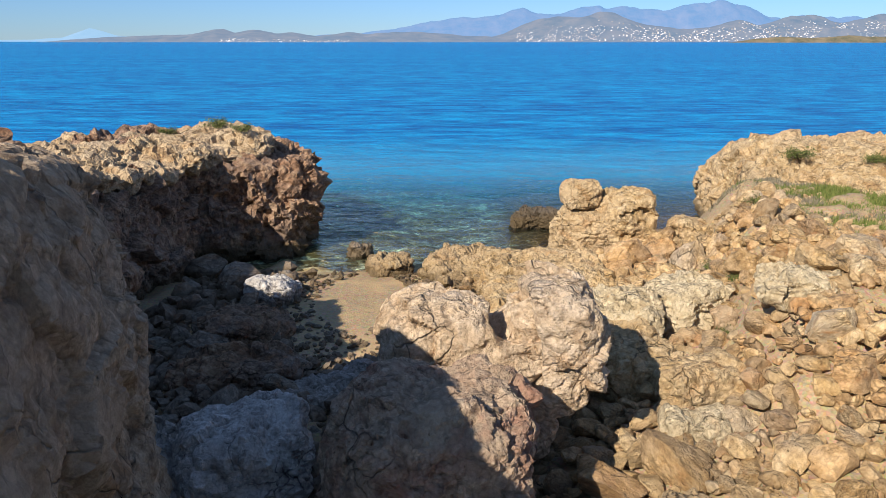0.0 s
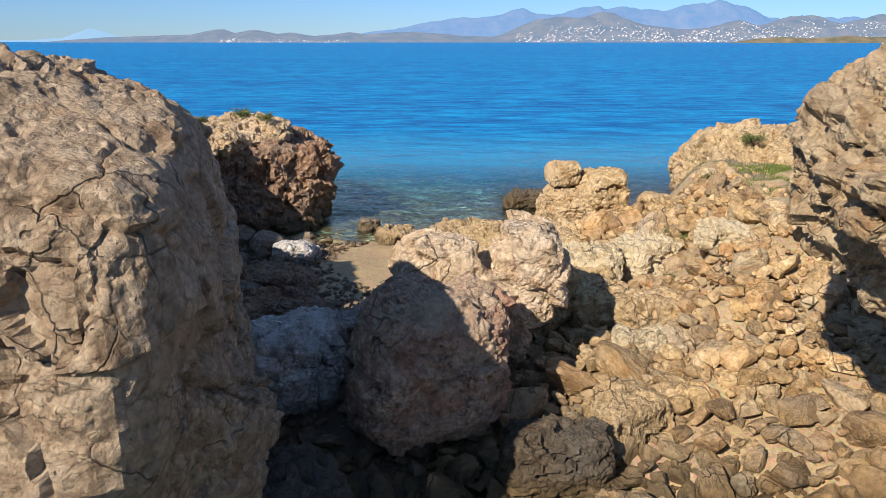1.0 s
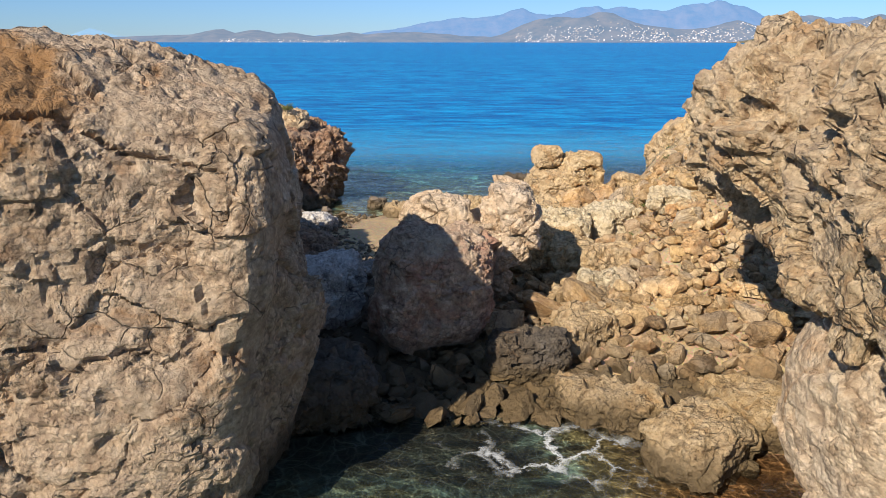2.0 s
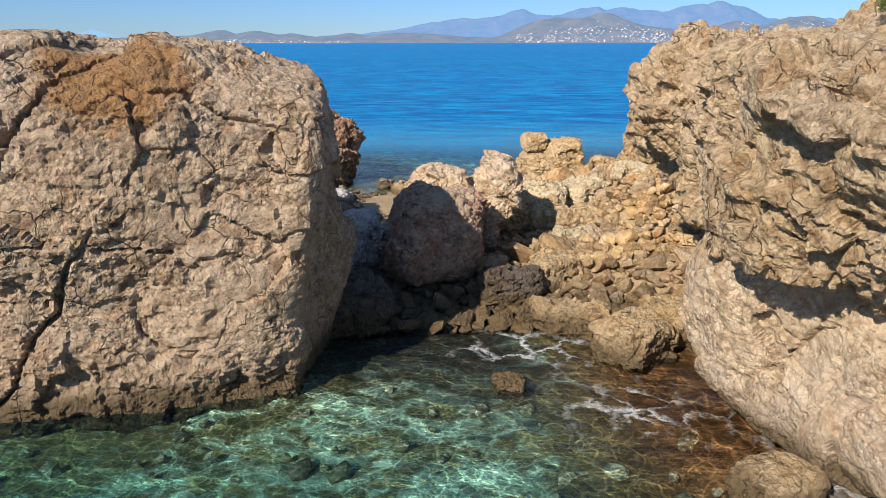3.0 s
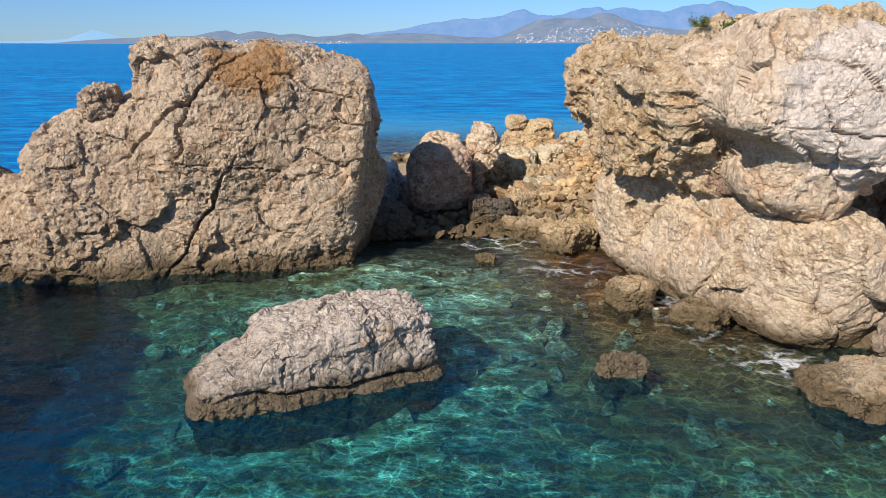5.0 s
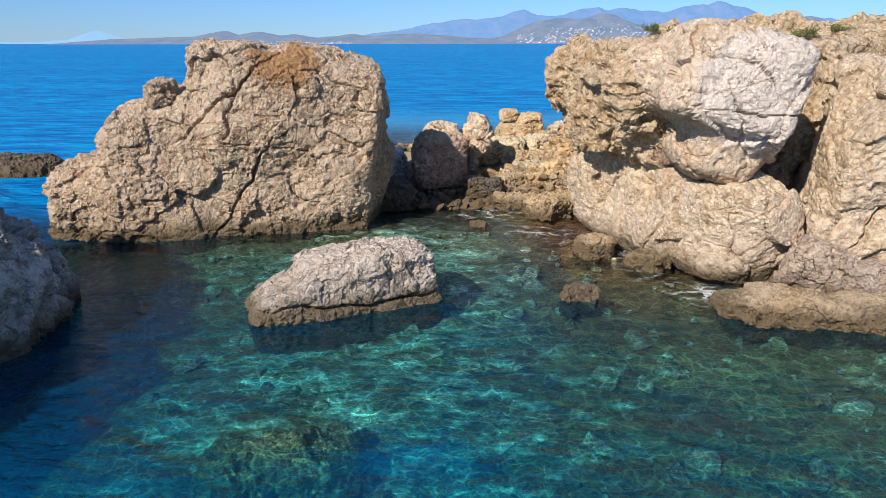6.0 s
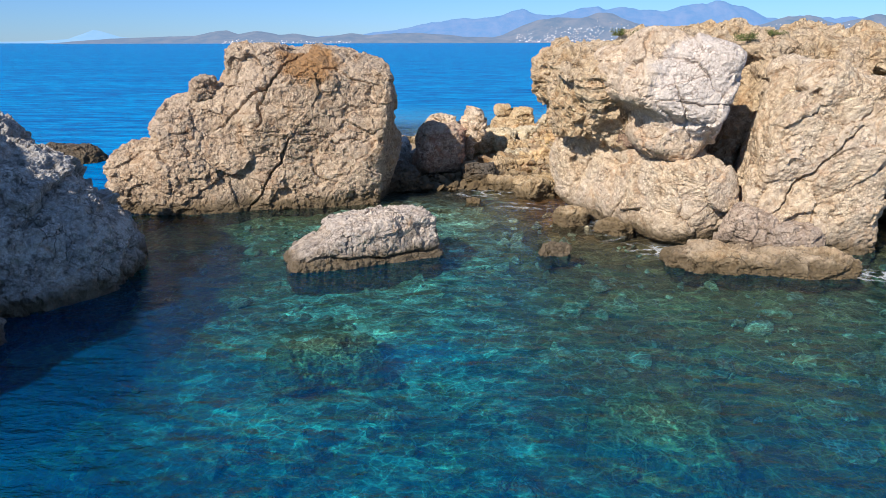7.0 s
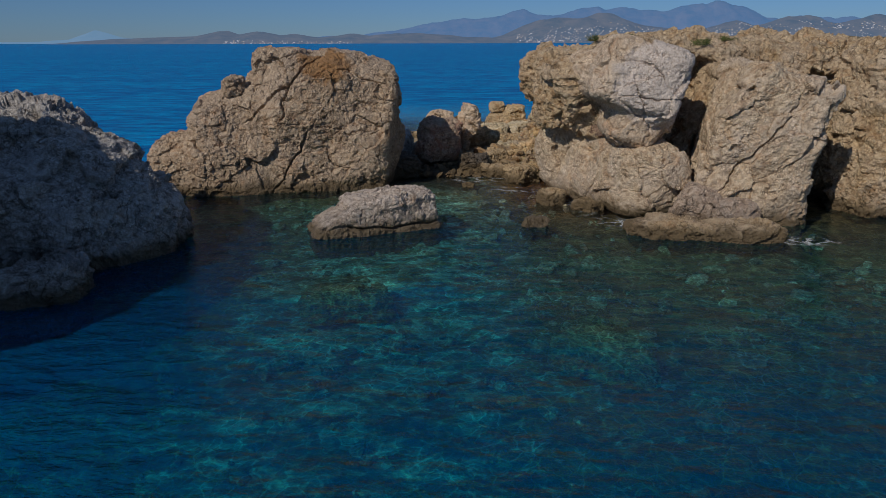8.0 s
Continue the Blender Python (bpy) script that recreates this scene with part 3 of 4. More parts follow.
def shoals(x, y):
    """By how much sunken rocks and the weedy shelf make the water shallower."""
    return 1.9 * bell(x, y, -4.3, -19.6, 1.9, 1.4) + 1.2 * bell(x, y, 6.0, -25.0, 2.0, 1.6) + 0.7 * bell(x, y, 7.5, -1.0, 3.5, 7.0)


def water_mesh():
    xs = np.concatenate((-50 - np.geomspace(1, 4940, 30)[::-1], np.arange(-50, 50, 0.6), 50 + np.geomspace(1, 4940, 30)))
    ys = np.concatenate((-60 - np.geomspace(1, 4930, 30)[::-1], np.arange(-60, 80, 0.6), 80 + np.geomspace(1, 4910, 30)))
    X, Y = np.meshgrid(xs, ys, indexing="ij")
    P = np.stack((X.ravel(), Y.ravel(), 0 * X.ravel()), 1)
    n = len(ys)
    i, j = np.meshgrid(np.arange(len(xs) - 1), np.arange(n - 1), indexing="ij")
    a = (i * n + j).ravel()
    me = mesh_of("water", P, np.stack((a, a + n, a + n + 1, a + 1), 1), water_material())
    att = me.attributes.new("depth", "FLOAT", "POINT")
    att.data.foreach_set("value", np.clip(-ground_height(P[:, 0], P[:, 1]) / SHALLOW - shoals(P[:, 0], P[:, 1]) + 13 * sstep(46, 105, P[:, 1]), 0.02, 30).astype(np.float32))
    att = me.attributes.new("foam", "FLOAT", "POINT")
    x, y = P[:, 0], P[:, 1]
    foam = 0.9 * bell(x, y, 2.6, 5.6, 2.6, 1.6) + 0.6 * bell(x, y, 9.0, -3.0, 1.8, 6.0) + 0.7 * bell(x, y, 5.0, 1.5, 2.5, 2.0) + 0.8 * bell(x, y, 11.0, -8.6, 1.5, 1.5) + bell(x, y, 19.5, -12.6, 2.0, 1.2)
    att.data.foreach_set("value", np.clip(foam, 0, 1).astype(np.float32))
    return me


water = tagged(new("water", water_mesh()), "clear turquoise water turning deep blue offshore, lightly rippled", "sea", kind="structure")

# ---------------------------------------------------------------- the great rocks
rock("tall_boulder", "huge pinkish limestone boulder with long cracks standing in water", [
    (-8.1, 5.1, 3.5, 4.9, 3.7, 5.3, 14, 1, 0, 8), (-14.0, 3.9, 1.2, 3.7, 3.7, 6.0, 14, -8), (-17.8, 2.9, -0.3, 3.2, 3.3, 4.5, 14, -8),
    (-11.5, 4.0, 8.5, 2.3, 2.3, 1.35, 14, -4), (-7.5, 4.4, 7.9, 3.0, 2.6, 1.75, 14, 0, 0, 2), (-7.9, 9.4, 8.2, 1.7, 1.4, 1.25, 0, 0, 0, 2), (-12.0, 8.4, 3.8, 3.6, 3.0, 4.7, 0)],
    M_PINK, 0.31, 2, 0.45, 2.1, 0.6, cuts=[(-0.4, 4.15, 4.0, 5.0, 3.0, 7.0, 84, 0, 5, 8), (-0.42, 0.2, 6.3, 4.0, 4.6, 6.6, -34.5, 0, 0, 8)], cracks=[
        (-10.7, 1.0, 7.6, 0.64, 0, -0.77, 0.06, 0.6, 0.3, 4.5), (-10.9, 1.0, 6.2, 1, 0, -0.12, 0.05, 0.4, 0.3, 2.2), (-10.5, 1.0, 2.4, 0.84, 0, -0.54, 0.06, 0.5, 0.25, 3.6),
        (-8.0, 1.2, 4.5, 0.1, 0, 1.0, 0.04, 0.28, 0.35, 4.2), (-6.0, 3.0, 8.2, 0.3, 0, 1.0, 0.05, 0.3, 0.3, 3.0), (-4.0, 6.0, 4.5, 0.3, 0.6, 1.0, 0.05, 0.35, 0.4, 3.5)], seed=3)
rock("perched_rock", "small knobbly limestone block perched on the shoulder of the boulder", [(-14.6, 1.9, 7.35, 0.75, 0.75, 0.7, 20)], M_PINK, 0.1, 1, 0.25, 0.8, 0.8, seed=5)
rock("tilted_slab", "pale tilted limestone slab rising out of the clear pool", [(-3.0, -9.0, 0.2, 2.7, 1.65, 1.8, 24, -6, -6, 8), (-4.6, -9.8, 0.0, 2.6, 1.65, 1.5, 24, -18, -6, 8), (-5.7, -10.3, -0.4, 1.65, 1.3, 1.1, 24, -16, 0)], M_PALE, 0.115, 1, 0.2, 1.1, 0.55, seed=8, blend=0.25,
     cracks=[(-3, -11, 0.35, 0.1, -0.1, 1, 0.06, 0.3, 0.15, 4.5), (-2.4, -9, 1.5, 1, 0.3, 0, 0.04, 0.15, 0.25, 2.0), (-4.0, -9.5, 1.5, 1, -0.3, 0, 0.04, 0.12, 0.25, 2.0)])
rock("shore_rock", "large grey rock in shade sloping down into deep water", [(-20.8, -12.8, 0.3, 7.2, 6.0, 5.6, 0, 0, 0, 2), (-22.4, -11.6, 5.2, 3.4, 3.0, 2.1, 0, 10, 0), (-18.8, -14.8, 0.4, 4.4, 3.4, 3.6, 20, 0, 0, 2)], M_GREY, 0.4, 2, 0.6, 2.0, 0.95, seed=11, big=0.45)
# Added out of view, only to cast shade on the shore rock and water.
rock("unseen_shade_cliff", "unseen grey cliff added to shade the shore rock and the water", [(-26.4, -27.0, 4.0, 4.8, 9.5, 9.4, 8)], M_GREY, 0.5, 1, 0.8, 2.5, 1.0, seed=12)
rock("low_rock", "jagged dark brown rock at the foot of the larger one", [(-16.9, -20.8, 0.0, 2.0, 1.5, 1.5, 15)], M_GREY, 0.14, 1, 0.4, 0.9, 1.1, seed=13)
# This rock's shade comes from its dark material.
rock("sea_rock", "brown rock breaking the surface of the open sea, darkened for shade", [(-32.6, 20.0, 0.0, 2.9, 2.4, 1.7, 10, 6, 0, 2)], M_WET_SHADE, 0.16, 1, 0.4, 0.9, 1.0, seed=14)

cliff = tagged(new("right_cliff"), "tall ochre limestone cliff with overhanging layered blocks and dark crevices", "cliff")
rock("overhang", "layered ochre overhang", [(10.5, 1.6, 7.45, 3.8, 5.6, 2.5, -8, 0, 0, 8), (7.95, 7.0, 7.9, 1.95, 2.7, 1.85, 0), (11.8, 2.0, 5.6, 3.2, 4.6, 2.5, -10, 10), (8.6, -2.6, 7.6, 1.9, 2.6, 2.0, -14, 0, 0, 2)], M_TAN, 0.29, 2, 0.6, 2.1, 0.95, 0.24, (10, -14, 0), seed=17, parent=cliff, big=0.42, small=0.95)
rock("pale_block", "smooth pale grey face with a thin crack", [(11.7, -4.9, 8.0, 2.5, 3.5, 1.9, -8, 18, -8, 8), (12.0, -4.5, 6.0, 2.0, 3.0, 1.9, -6, 18, 0), (9.6, -3.4, 8.4, 1.6, 2.4, 1.3, 0)], M_PALEFACE, 0.26, 2, 0.4, 2.8, 0.5, 0.0, (10, -14, 0), seed=18, parent=cliff, big=0.36, small=0.25,
     cracks=[(12.5, -9, 7.2, 0.05, 0, 1, 0.04, 0.25, 0.2, 3.0), (11.5, -9, 6.4, 1, 0, 0.4, 0.05, 0.3, 0.3, 2.4)])
rock("pillar", "leaning ochre pillar", [(18.7, -6.3, 4.0, 2.8, 3.2, 5.0, -6, 13, 0, 8), (18.6, -6.9, 1.2, 3.0, 2.4, 2.4, -6, 0, 0)], M_SMOOTH, 0.27, 2, 0.5, 2.4, 0.65, 0, (0, -30, 0), seed=20, parent=cliff, big=0.42, small=0.4, cuts=[(14.8, -7.5, 7.2, 1.6, 4.5, 4.6, 0, 27)],
     cracks=[(17, -9.5, 3.2, 0.75, 0, -0.65, 0.05, 0.4, 0.3, 3.0), (18.6, -9.5, 5.5, 0.85, 0, -0.5, 0.05, 0.35, 0.3, 3.0)])
rock("back_wall", "", [(20.0, 3.2, 5.6, 11.0, 5.4, 5.2, 0), (13.8, 0.0, 3.0, 3.2, 4.4, 4.6, -10)], M_TAN, 0.32, 1, 0.6, 1.8, 1.0, 0.2, (10, -12, 0), seed=21, parent=cliff, big=0.42, cuts=[(15.4, -4.5, 6.7, 1.3, 5.5, 3.6, 0, 27), (24.0, -3.6, 3.6, 1.3, 7.0, 5.2, 0, 6)])
rock("outer_pillar", "", [(29.6, -2.4, 4.4, 4.4, 4.4, 5.8, 0), (28.0, -4.6, 0.3, 3.0, 2.2, 1.6, 20)], M_TAN, 0.31, 1, 0.6, 1.8, 1.0, 0.2, (8, 6, 0), seed=22, parent=cliff)
rock("leaning_boulder", "long smooth tan boulder leaning against the foot of the cliff", [(10.75, -1.9, 2.75, 6.7, 1.95, 2.4, -64, 2, 4), (11.8, -1.9, 0.4, 5.8, 1.5, 1.8, -64)], M_SMOOTH, 0.27, 2, 0.45, 2.6, 0.5, seed=19, big=0.38, small=0.45,
     cracks=[(9.6, -4.5, 2, 0.3, 1, 0.3, 0.05, 0.35, 0.3, 3.0), (9, -1, 2.6, 0.4, 0.8, 0.6, 0.05, 0.3, 0.3, 2.4)])
rock("base_ledge", "flat tan limestone ledge awash at the foot of the cliff", [(14.6, -11.2, -0.1, 4.3, 1.4, 0.9, -12)], M_TAN, 0.14, 1, 0.35, 1.2, 0.8, seed=23)
rock("foot_boulder", "rounded tan boulder at the foot of the cliff", [(14.9, -8.9, 1.2, 1.2, 1.0, 1.2, -20, 15)], M_PINK2, 0.1, 1, 0.3, 1.0, 0.6, seed=24)
rock("foot_boulder", "rounded tan boulder at the foot of the cliff", [(16.6, -10.0, 0.8, 1.2, 0.9, 0.9, 10)], M_PINK2, 0.1, 1, 0.3, 0.9, 0.6, seed=25)
head = tagged(new("headland"), "reddish headland of broken rock with a sunlit ochre cap", "headland")
rock("cliff_face", "broken reddish brown face", [
    (-11.7, 36.8, 1.5, 4.9, 5.4, 3.3, 10), (-15.2, 29.0, 1.6, 4.4, 8.0, 3.4, 0), (-12.4, 13.2, 3.4, 3.2, 3.6, 5.4, 0), (-13.8, 19.5, 1.8, 3.6, 4.2, 4.0, 0)], M_RED, 0.3, 1, 0.8, 1.9, 1.2, 0.2, (0, 25, 20), seed=29, parent=head)
rock("cap_rock", "weathered ochre cap", [(-15.2, 29.9, 4.75, 4.2, 7.4, 0.5, 0), (-12.4, 36.8, 4.5, 3.8, 4.4, 0.5, 10), (-14.2, 20.0, 5.6, 3.2, 3.9, 0.6, 0)], M_TAN, 0.28, 1, 0.6, 1.2, 1.1, seed=30, parent=head)
rock("far_outcrop", "long ochre outcrop with hollowed layers beside the grass", [(20.0, 33.0, 2.3, 5.6, 7.2, 2.9, 4), (16.4, 38.6, 1.2, 2.3, 3.2, 2.4, 0), (21.5, 29.0, 3.6, 6, 4.5, 1.9, 4), (17.0, 33.0, 3.4, 2.4, 4.5, 1.2, 0, 0, 0, 2)], M_OCHRE, 0.3, 1, 0.7, 1.9, 1.0, 0.2, (8, 0, 0), seed=31)
rock("round_boulder", "rounded reddish grey boulder wedged at the head of the pool", [(-0.35, 11.0, 2.3, 1.65, 1.5, 1.65, 20), (-0.5, 11.3, 3.2, 1.15, 1.2, 0.85, 0, 16), (0.75, 11.9, 2.6, 0.75, 1.1, 1.3, 0, 10)], M_ROUND, 0.11, 1, 0.3, 1.2, 0.7, seed=37)
rock("split_rock", "pale ochre rock split in two by a deep cleft", [(0.0, 14.6, 3.2, 1.4, 1.2, 1.2, 8, 4), (2.25, 14.4, 3.85, 0.85, 1.2, 1.35, 0, 6), (0.8, 15.1, 1.6, 1.6, 1.4, 1.7)], M_SPLIT, 0.1, 1, 0.3, 1.5, 0.55, seed=41, big=0.5, small=0.7, cracks=[(1.45, 13.4, 3.6, 1, 0.1, 0.1, 0.15, 1.1, 0.2, 2.8)])
rock("shore_block", "block of ochre rock standing at the shore", [(6.2, 30.6, 1.1, 1.5, 1.3, 1.9)], M_OCHRE, 0.13, 1, 0.3, 1.1, 0.8, seed=43)
rock("shore_block", "block of ochre rock standing at the shore", [(7.8, 30.2, 1.6, 1.1, 1.2, 1.9, 10)], M_OCHRE, 0.13, 1, 0.3, 1.1, 0.8, seed=44)
rock("balanced_stone", "round ochre stone balanced on a block", [(6.0, 30.6, 3.45, 0.85, 0.8, 0.6)], M_OCHRE, 0.1, 1, 0.2, 0.9, 0.6, seed=45)
rock("rock_ridge", "low broken ridge of ochre rock running to the shore", [(3.4, 19.5, 1.1, 2.2, 2.6, 1.5, 20), (3.8, 25.0, 0.5, 2.3, 3.4, 1.2, 5), (1.6, 29.2, 0.0, 2.0, 2.0, 0.8)], M_OCHRE, 0.16, 1, 0.5, 1.3, 0.95, seed=47, small=0.8)

SINGLE = [
    ("shade_boulder", "blue-grey cracked limestone block lying in shade", -3.8, 12.2, 1.7, 1.15, 1.05, 1.2, 25, M_WHITE),
    ("shade_boulder", "dark grey boulder lying in shade", -6.2, 12.6, 1.2, 1.8, 1.4, 1.35, -20, M_GREY),
    ("shade_boulder", "dark brown wet boulder in the gully, shade added to its tone", -3.4, 7.6, 0.7, 1.6, 1.2, 1.2, 10, M_WET_SHADE),
    ("shade_boulder", "white-topped boulder beside the sand", -6.4, 25.2, 0.6, 1.0, 0.9, 0.9, 0, M_WHITE),
    ("shade_boulder", "dark reddish rock lying on the sand", -6.2, 21.8, 0.6, 1.5, 1.3, 0.7, 30, M_RED),
    ("shade_boulder", "dark rock lying on the sand", -5.6, 18.2, 0.7, 1.7, 1.2, 0.8, 15, M_RED),
    ("shade_boulder", "dark rock with a grey crest lying on the sand", -3.0, 17.4, 0.7, 1.4, 0.9, 0.6, 30, M_GREY),
    ("gully_boulder", "wet boulder in the gully, its tone darkened for shade", 2.6, 9.6, 0.7, 1.3, 0.9, 0.8, 0, M_WET_SHADE),
    ("gully_boulder", "brown boulder half in shade", 4.5, 11.2, 0.8, 1.1, 0.9, 0.7, 20, M_OCHRE),
    ("pool_edge_rock", "broad tan rock at the edge of the pool", 4.2, 7.4, 0.35, 1.7, 0.9, 0.75, -15, M_OCHRE),
    ("pool_edge_rock", "tan rock with a wet brown foot in the pool", 6.1, 5.0, 0.3, 1.3, 1.0, 0.95, 30, M_OCHRE),
    ("pool_edge_rock", "low tan rock at the edge of the pool", 7.9, 6.6, 0.5, 1.2, 1.0, 0.8, 0, M_OCHRE),
    ("pool_rock", "brown angular rock standing in the shallow pool", 7.3, -2.9, 0.1, 0.85, 0.8, 0.95, 20, M_OCHRE),
    ("pool_rock", "small pale rock standing in the shallow pool", 5.4, -9.1, -0.05, 0.75, 0.5, 0.6, 10, M_PALE),
    ("pool_rock", "small weedy rock just breaking the surface", 2.0, 2.8, -0.2, 0.5, 0.45, 0.4, 0, M_OCHRE),
    ("pool_rock", "low weedy rock at the cliff foot", 9.2, -4.6, 0.0, 0.9, 0.7, 0.6, -40, M_OCHRE),
    ("sunken_rock", "weedy rock lying under the water", -4.3, -19.6, -1.05, 2.0, 1.2, 0.65, 20, M_SUNK),
    ("sunken_rock", "weedy rock lying under the water", 6.0, -25.0, -1.0, 1.9, 1.5, 0.6, -20, M_SUNK),
    ("slope_block", "squared yellowish limestone block on the rubble", 5.6, 14.5, 1.2, 0.75, 0.6, 0.55, -4, M_PALETAN),
    ("slope_block", "broad pale flat-topped slab at the edge of the grass", 9.0, 17.4, 3.75, 1.0, 0.8, 0.42, -15, M_PALETAN),
    ("slope_block", "pale tan boulder on the rubble slope", 7.3, 20.6, 2.1, 1.2, 1.0, 0.85, 25, M_PALETAN),
    ("slope_block", "tan boulder on the rubble slope", 5.2, 17.6, 1.5, 1.2, 1.3, 0.9, 10, M_OCHRE),
    ("slope_block", "purple-stained ochre slab on the rubble slope", 10.4, 16.4, 2.3, 1.3, 1.1, 0.7, 30, M_OCHRE),
    ("slope_block", "reddish block beneath the outcrop", 11.2, 29.0, 1.4, 1.7, 1.2, 1.3, 10, M_OCHRE),
    ("slope_block", "knobbly conglomerate mass standing out of the rubble", 6.4, 16.3, 1.6, 1.1, 0.9, 0.75, 20, M_OCHRE),
    ("slope_block", "smooth pale tan slab tilted on the rubble", 5.1, 19.4, 2.2, 1.3, 1.1, 0.6, -20, M_PALETAN),
    ("wedged_block", "ochre block wedged beneath the overhang", 9.3, -0.6, 5.5, 0.9, 1.1, 0.75, 15, M_TAN),
    ("wedged_block", "reddish earth and broken rock beneath the overhang", 10.9, -3.4, 5.2, 1.3, 1.4, 0.7, -30, M_RED),
    ("reef_rock", "low pale rock beside the sand at the sea edge", -2.3, 29.4, 0.3, 1.0, 0.9, 0.75, 20, M_OCHRE),
    ("reef_rock", "small rock standing in the shallows", -3.9, 32.8, 0.0, 0.55, 0.5, 0.5, 0, M_PALE),
    ("reef_rock", "dark weedy rock at the shore", 5.2, 38.5, 0.1, 1.3, 0.9, 0.8, 0, M_WET_SHADE),
]
for k, (nm, lab, x, y, z, a, b, c, yaw, mat) in enumerate(SINGLE):
    rock(nm, lab, [(x, y, z, a, b, c, yaw)], mat, max(0.08, 0.12 * a), 1, 0.2 * a, 0.75 * a + 0.3, 0.75, seed=100 + 7 * k, blend=0.2, group="single boulders")


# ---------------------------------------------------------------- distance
# Distance haze is put in as a bluish glow of the hills themselves.
def haze_material(name, low, high, haze_glow):
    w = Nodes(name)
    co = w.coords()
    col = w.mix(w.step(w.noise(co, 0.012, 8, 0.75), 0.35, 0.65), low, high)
    return w.finish(w.n("BsdfPrincipled", {"Base Color": col, "Roughness": 1.0, "Specular IOR Level": 0.0, "Emission Color": (*haze_glow, 1), "Emission Strength": 1.0}).outputs[0])


def ridge(name, label, y, tops, material, rough=0.12, seed=1, depth=260):
    """A far range: tops gives (x, height) along the skyline; it falls away to the front and the back."""
    tx, th = np.array([a for a, b in tops], float), np.array([b for a, b in tops], float)
    xs = np.linspace(tx[0], tx[-1], 260)
    us = np.linspace(-1, 1, 25)
    X, U = np.meshgrid(xs, us, indexing="ij")
    P = np.stack((X.ravel(), y + U.ravel() * depth, 0 * X.ravel()), 1)
    H = np.interp(P[:, 0], tx, th)
    fall = np.clip(1 - np.abs(U.ravel()), 0, 1) ** 0.8
    P[:, 2] = -3 + (H + 3) * fall * (1 + rough * fbm(P, 110, 5, seed) * (1 - 0.6 * fall))
    n = len(us)
    i, j = np.meshgrid(np.arange(len(xs) - 1), np.arange(n - 1), indexing="ij")
    a = (i * n + j).ravel()
    ob = new(name, mesh_of(name, P, np.stack((a, a + n, a + n + 1, a + 1), 1), material))
    return tagged(ob, label, "hills", kind="structure")


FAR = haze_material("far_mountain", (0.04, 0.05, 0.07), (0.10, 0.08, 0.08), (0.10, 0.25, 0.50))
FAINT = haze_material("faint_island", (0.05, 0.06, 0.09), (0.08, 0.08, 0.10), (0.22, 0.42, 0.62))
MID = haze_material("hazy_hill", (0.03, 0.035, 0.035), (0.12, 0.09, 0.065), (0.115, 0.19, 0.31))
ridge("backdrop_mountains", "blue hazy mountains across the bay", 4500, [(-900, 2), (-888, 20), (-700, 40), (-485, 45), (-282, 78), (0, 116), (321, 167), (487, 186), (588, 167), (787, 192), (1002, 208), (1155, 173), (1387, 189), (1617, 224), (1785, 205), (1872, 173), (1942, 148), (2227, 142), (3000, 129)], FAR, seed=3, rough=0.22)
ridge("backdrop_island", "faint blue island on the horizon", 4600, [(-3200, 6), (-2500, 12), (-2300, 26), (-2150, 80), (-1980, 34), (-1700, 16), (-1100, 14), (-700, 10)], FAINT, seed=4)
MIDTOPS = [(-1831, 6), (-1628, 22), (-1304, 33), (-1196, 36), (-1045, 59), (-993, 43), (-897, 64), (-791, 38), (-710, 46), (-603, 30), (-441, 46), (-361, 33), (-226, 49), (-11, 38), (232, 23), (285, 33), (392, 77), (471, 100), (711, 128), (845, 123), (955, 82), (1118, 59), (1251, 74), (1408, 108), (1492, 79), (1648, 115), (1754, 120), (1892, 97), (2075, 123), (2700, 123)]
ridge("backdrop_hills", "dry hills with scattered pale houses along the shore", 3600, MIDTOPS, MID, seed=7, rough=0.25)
CAPE = haze_material("dark_cape", (0.05, 0.06, 0.03), (0.26, 0.19, 0.11), (0.02, 0.03, 0.04))
ridge("backdrop_cape", "low wooded cape with tan shore rocks", 2900, [(1080, -2), (1180, 10), (1300, 22), (1420, 16), (1560, 26), (1750, 20), (2300, 24)], CAPE, seed=9, rough=0.3, depth=60)


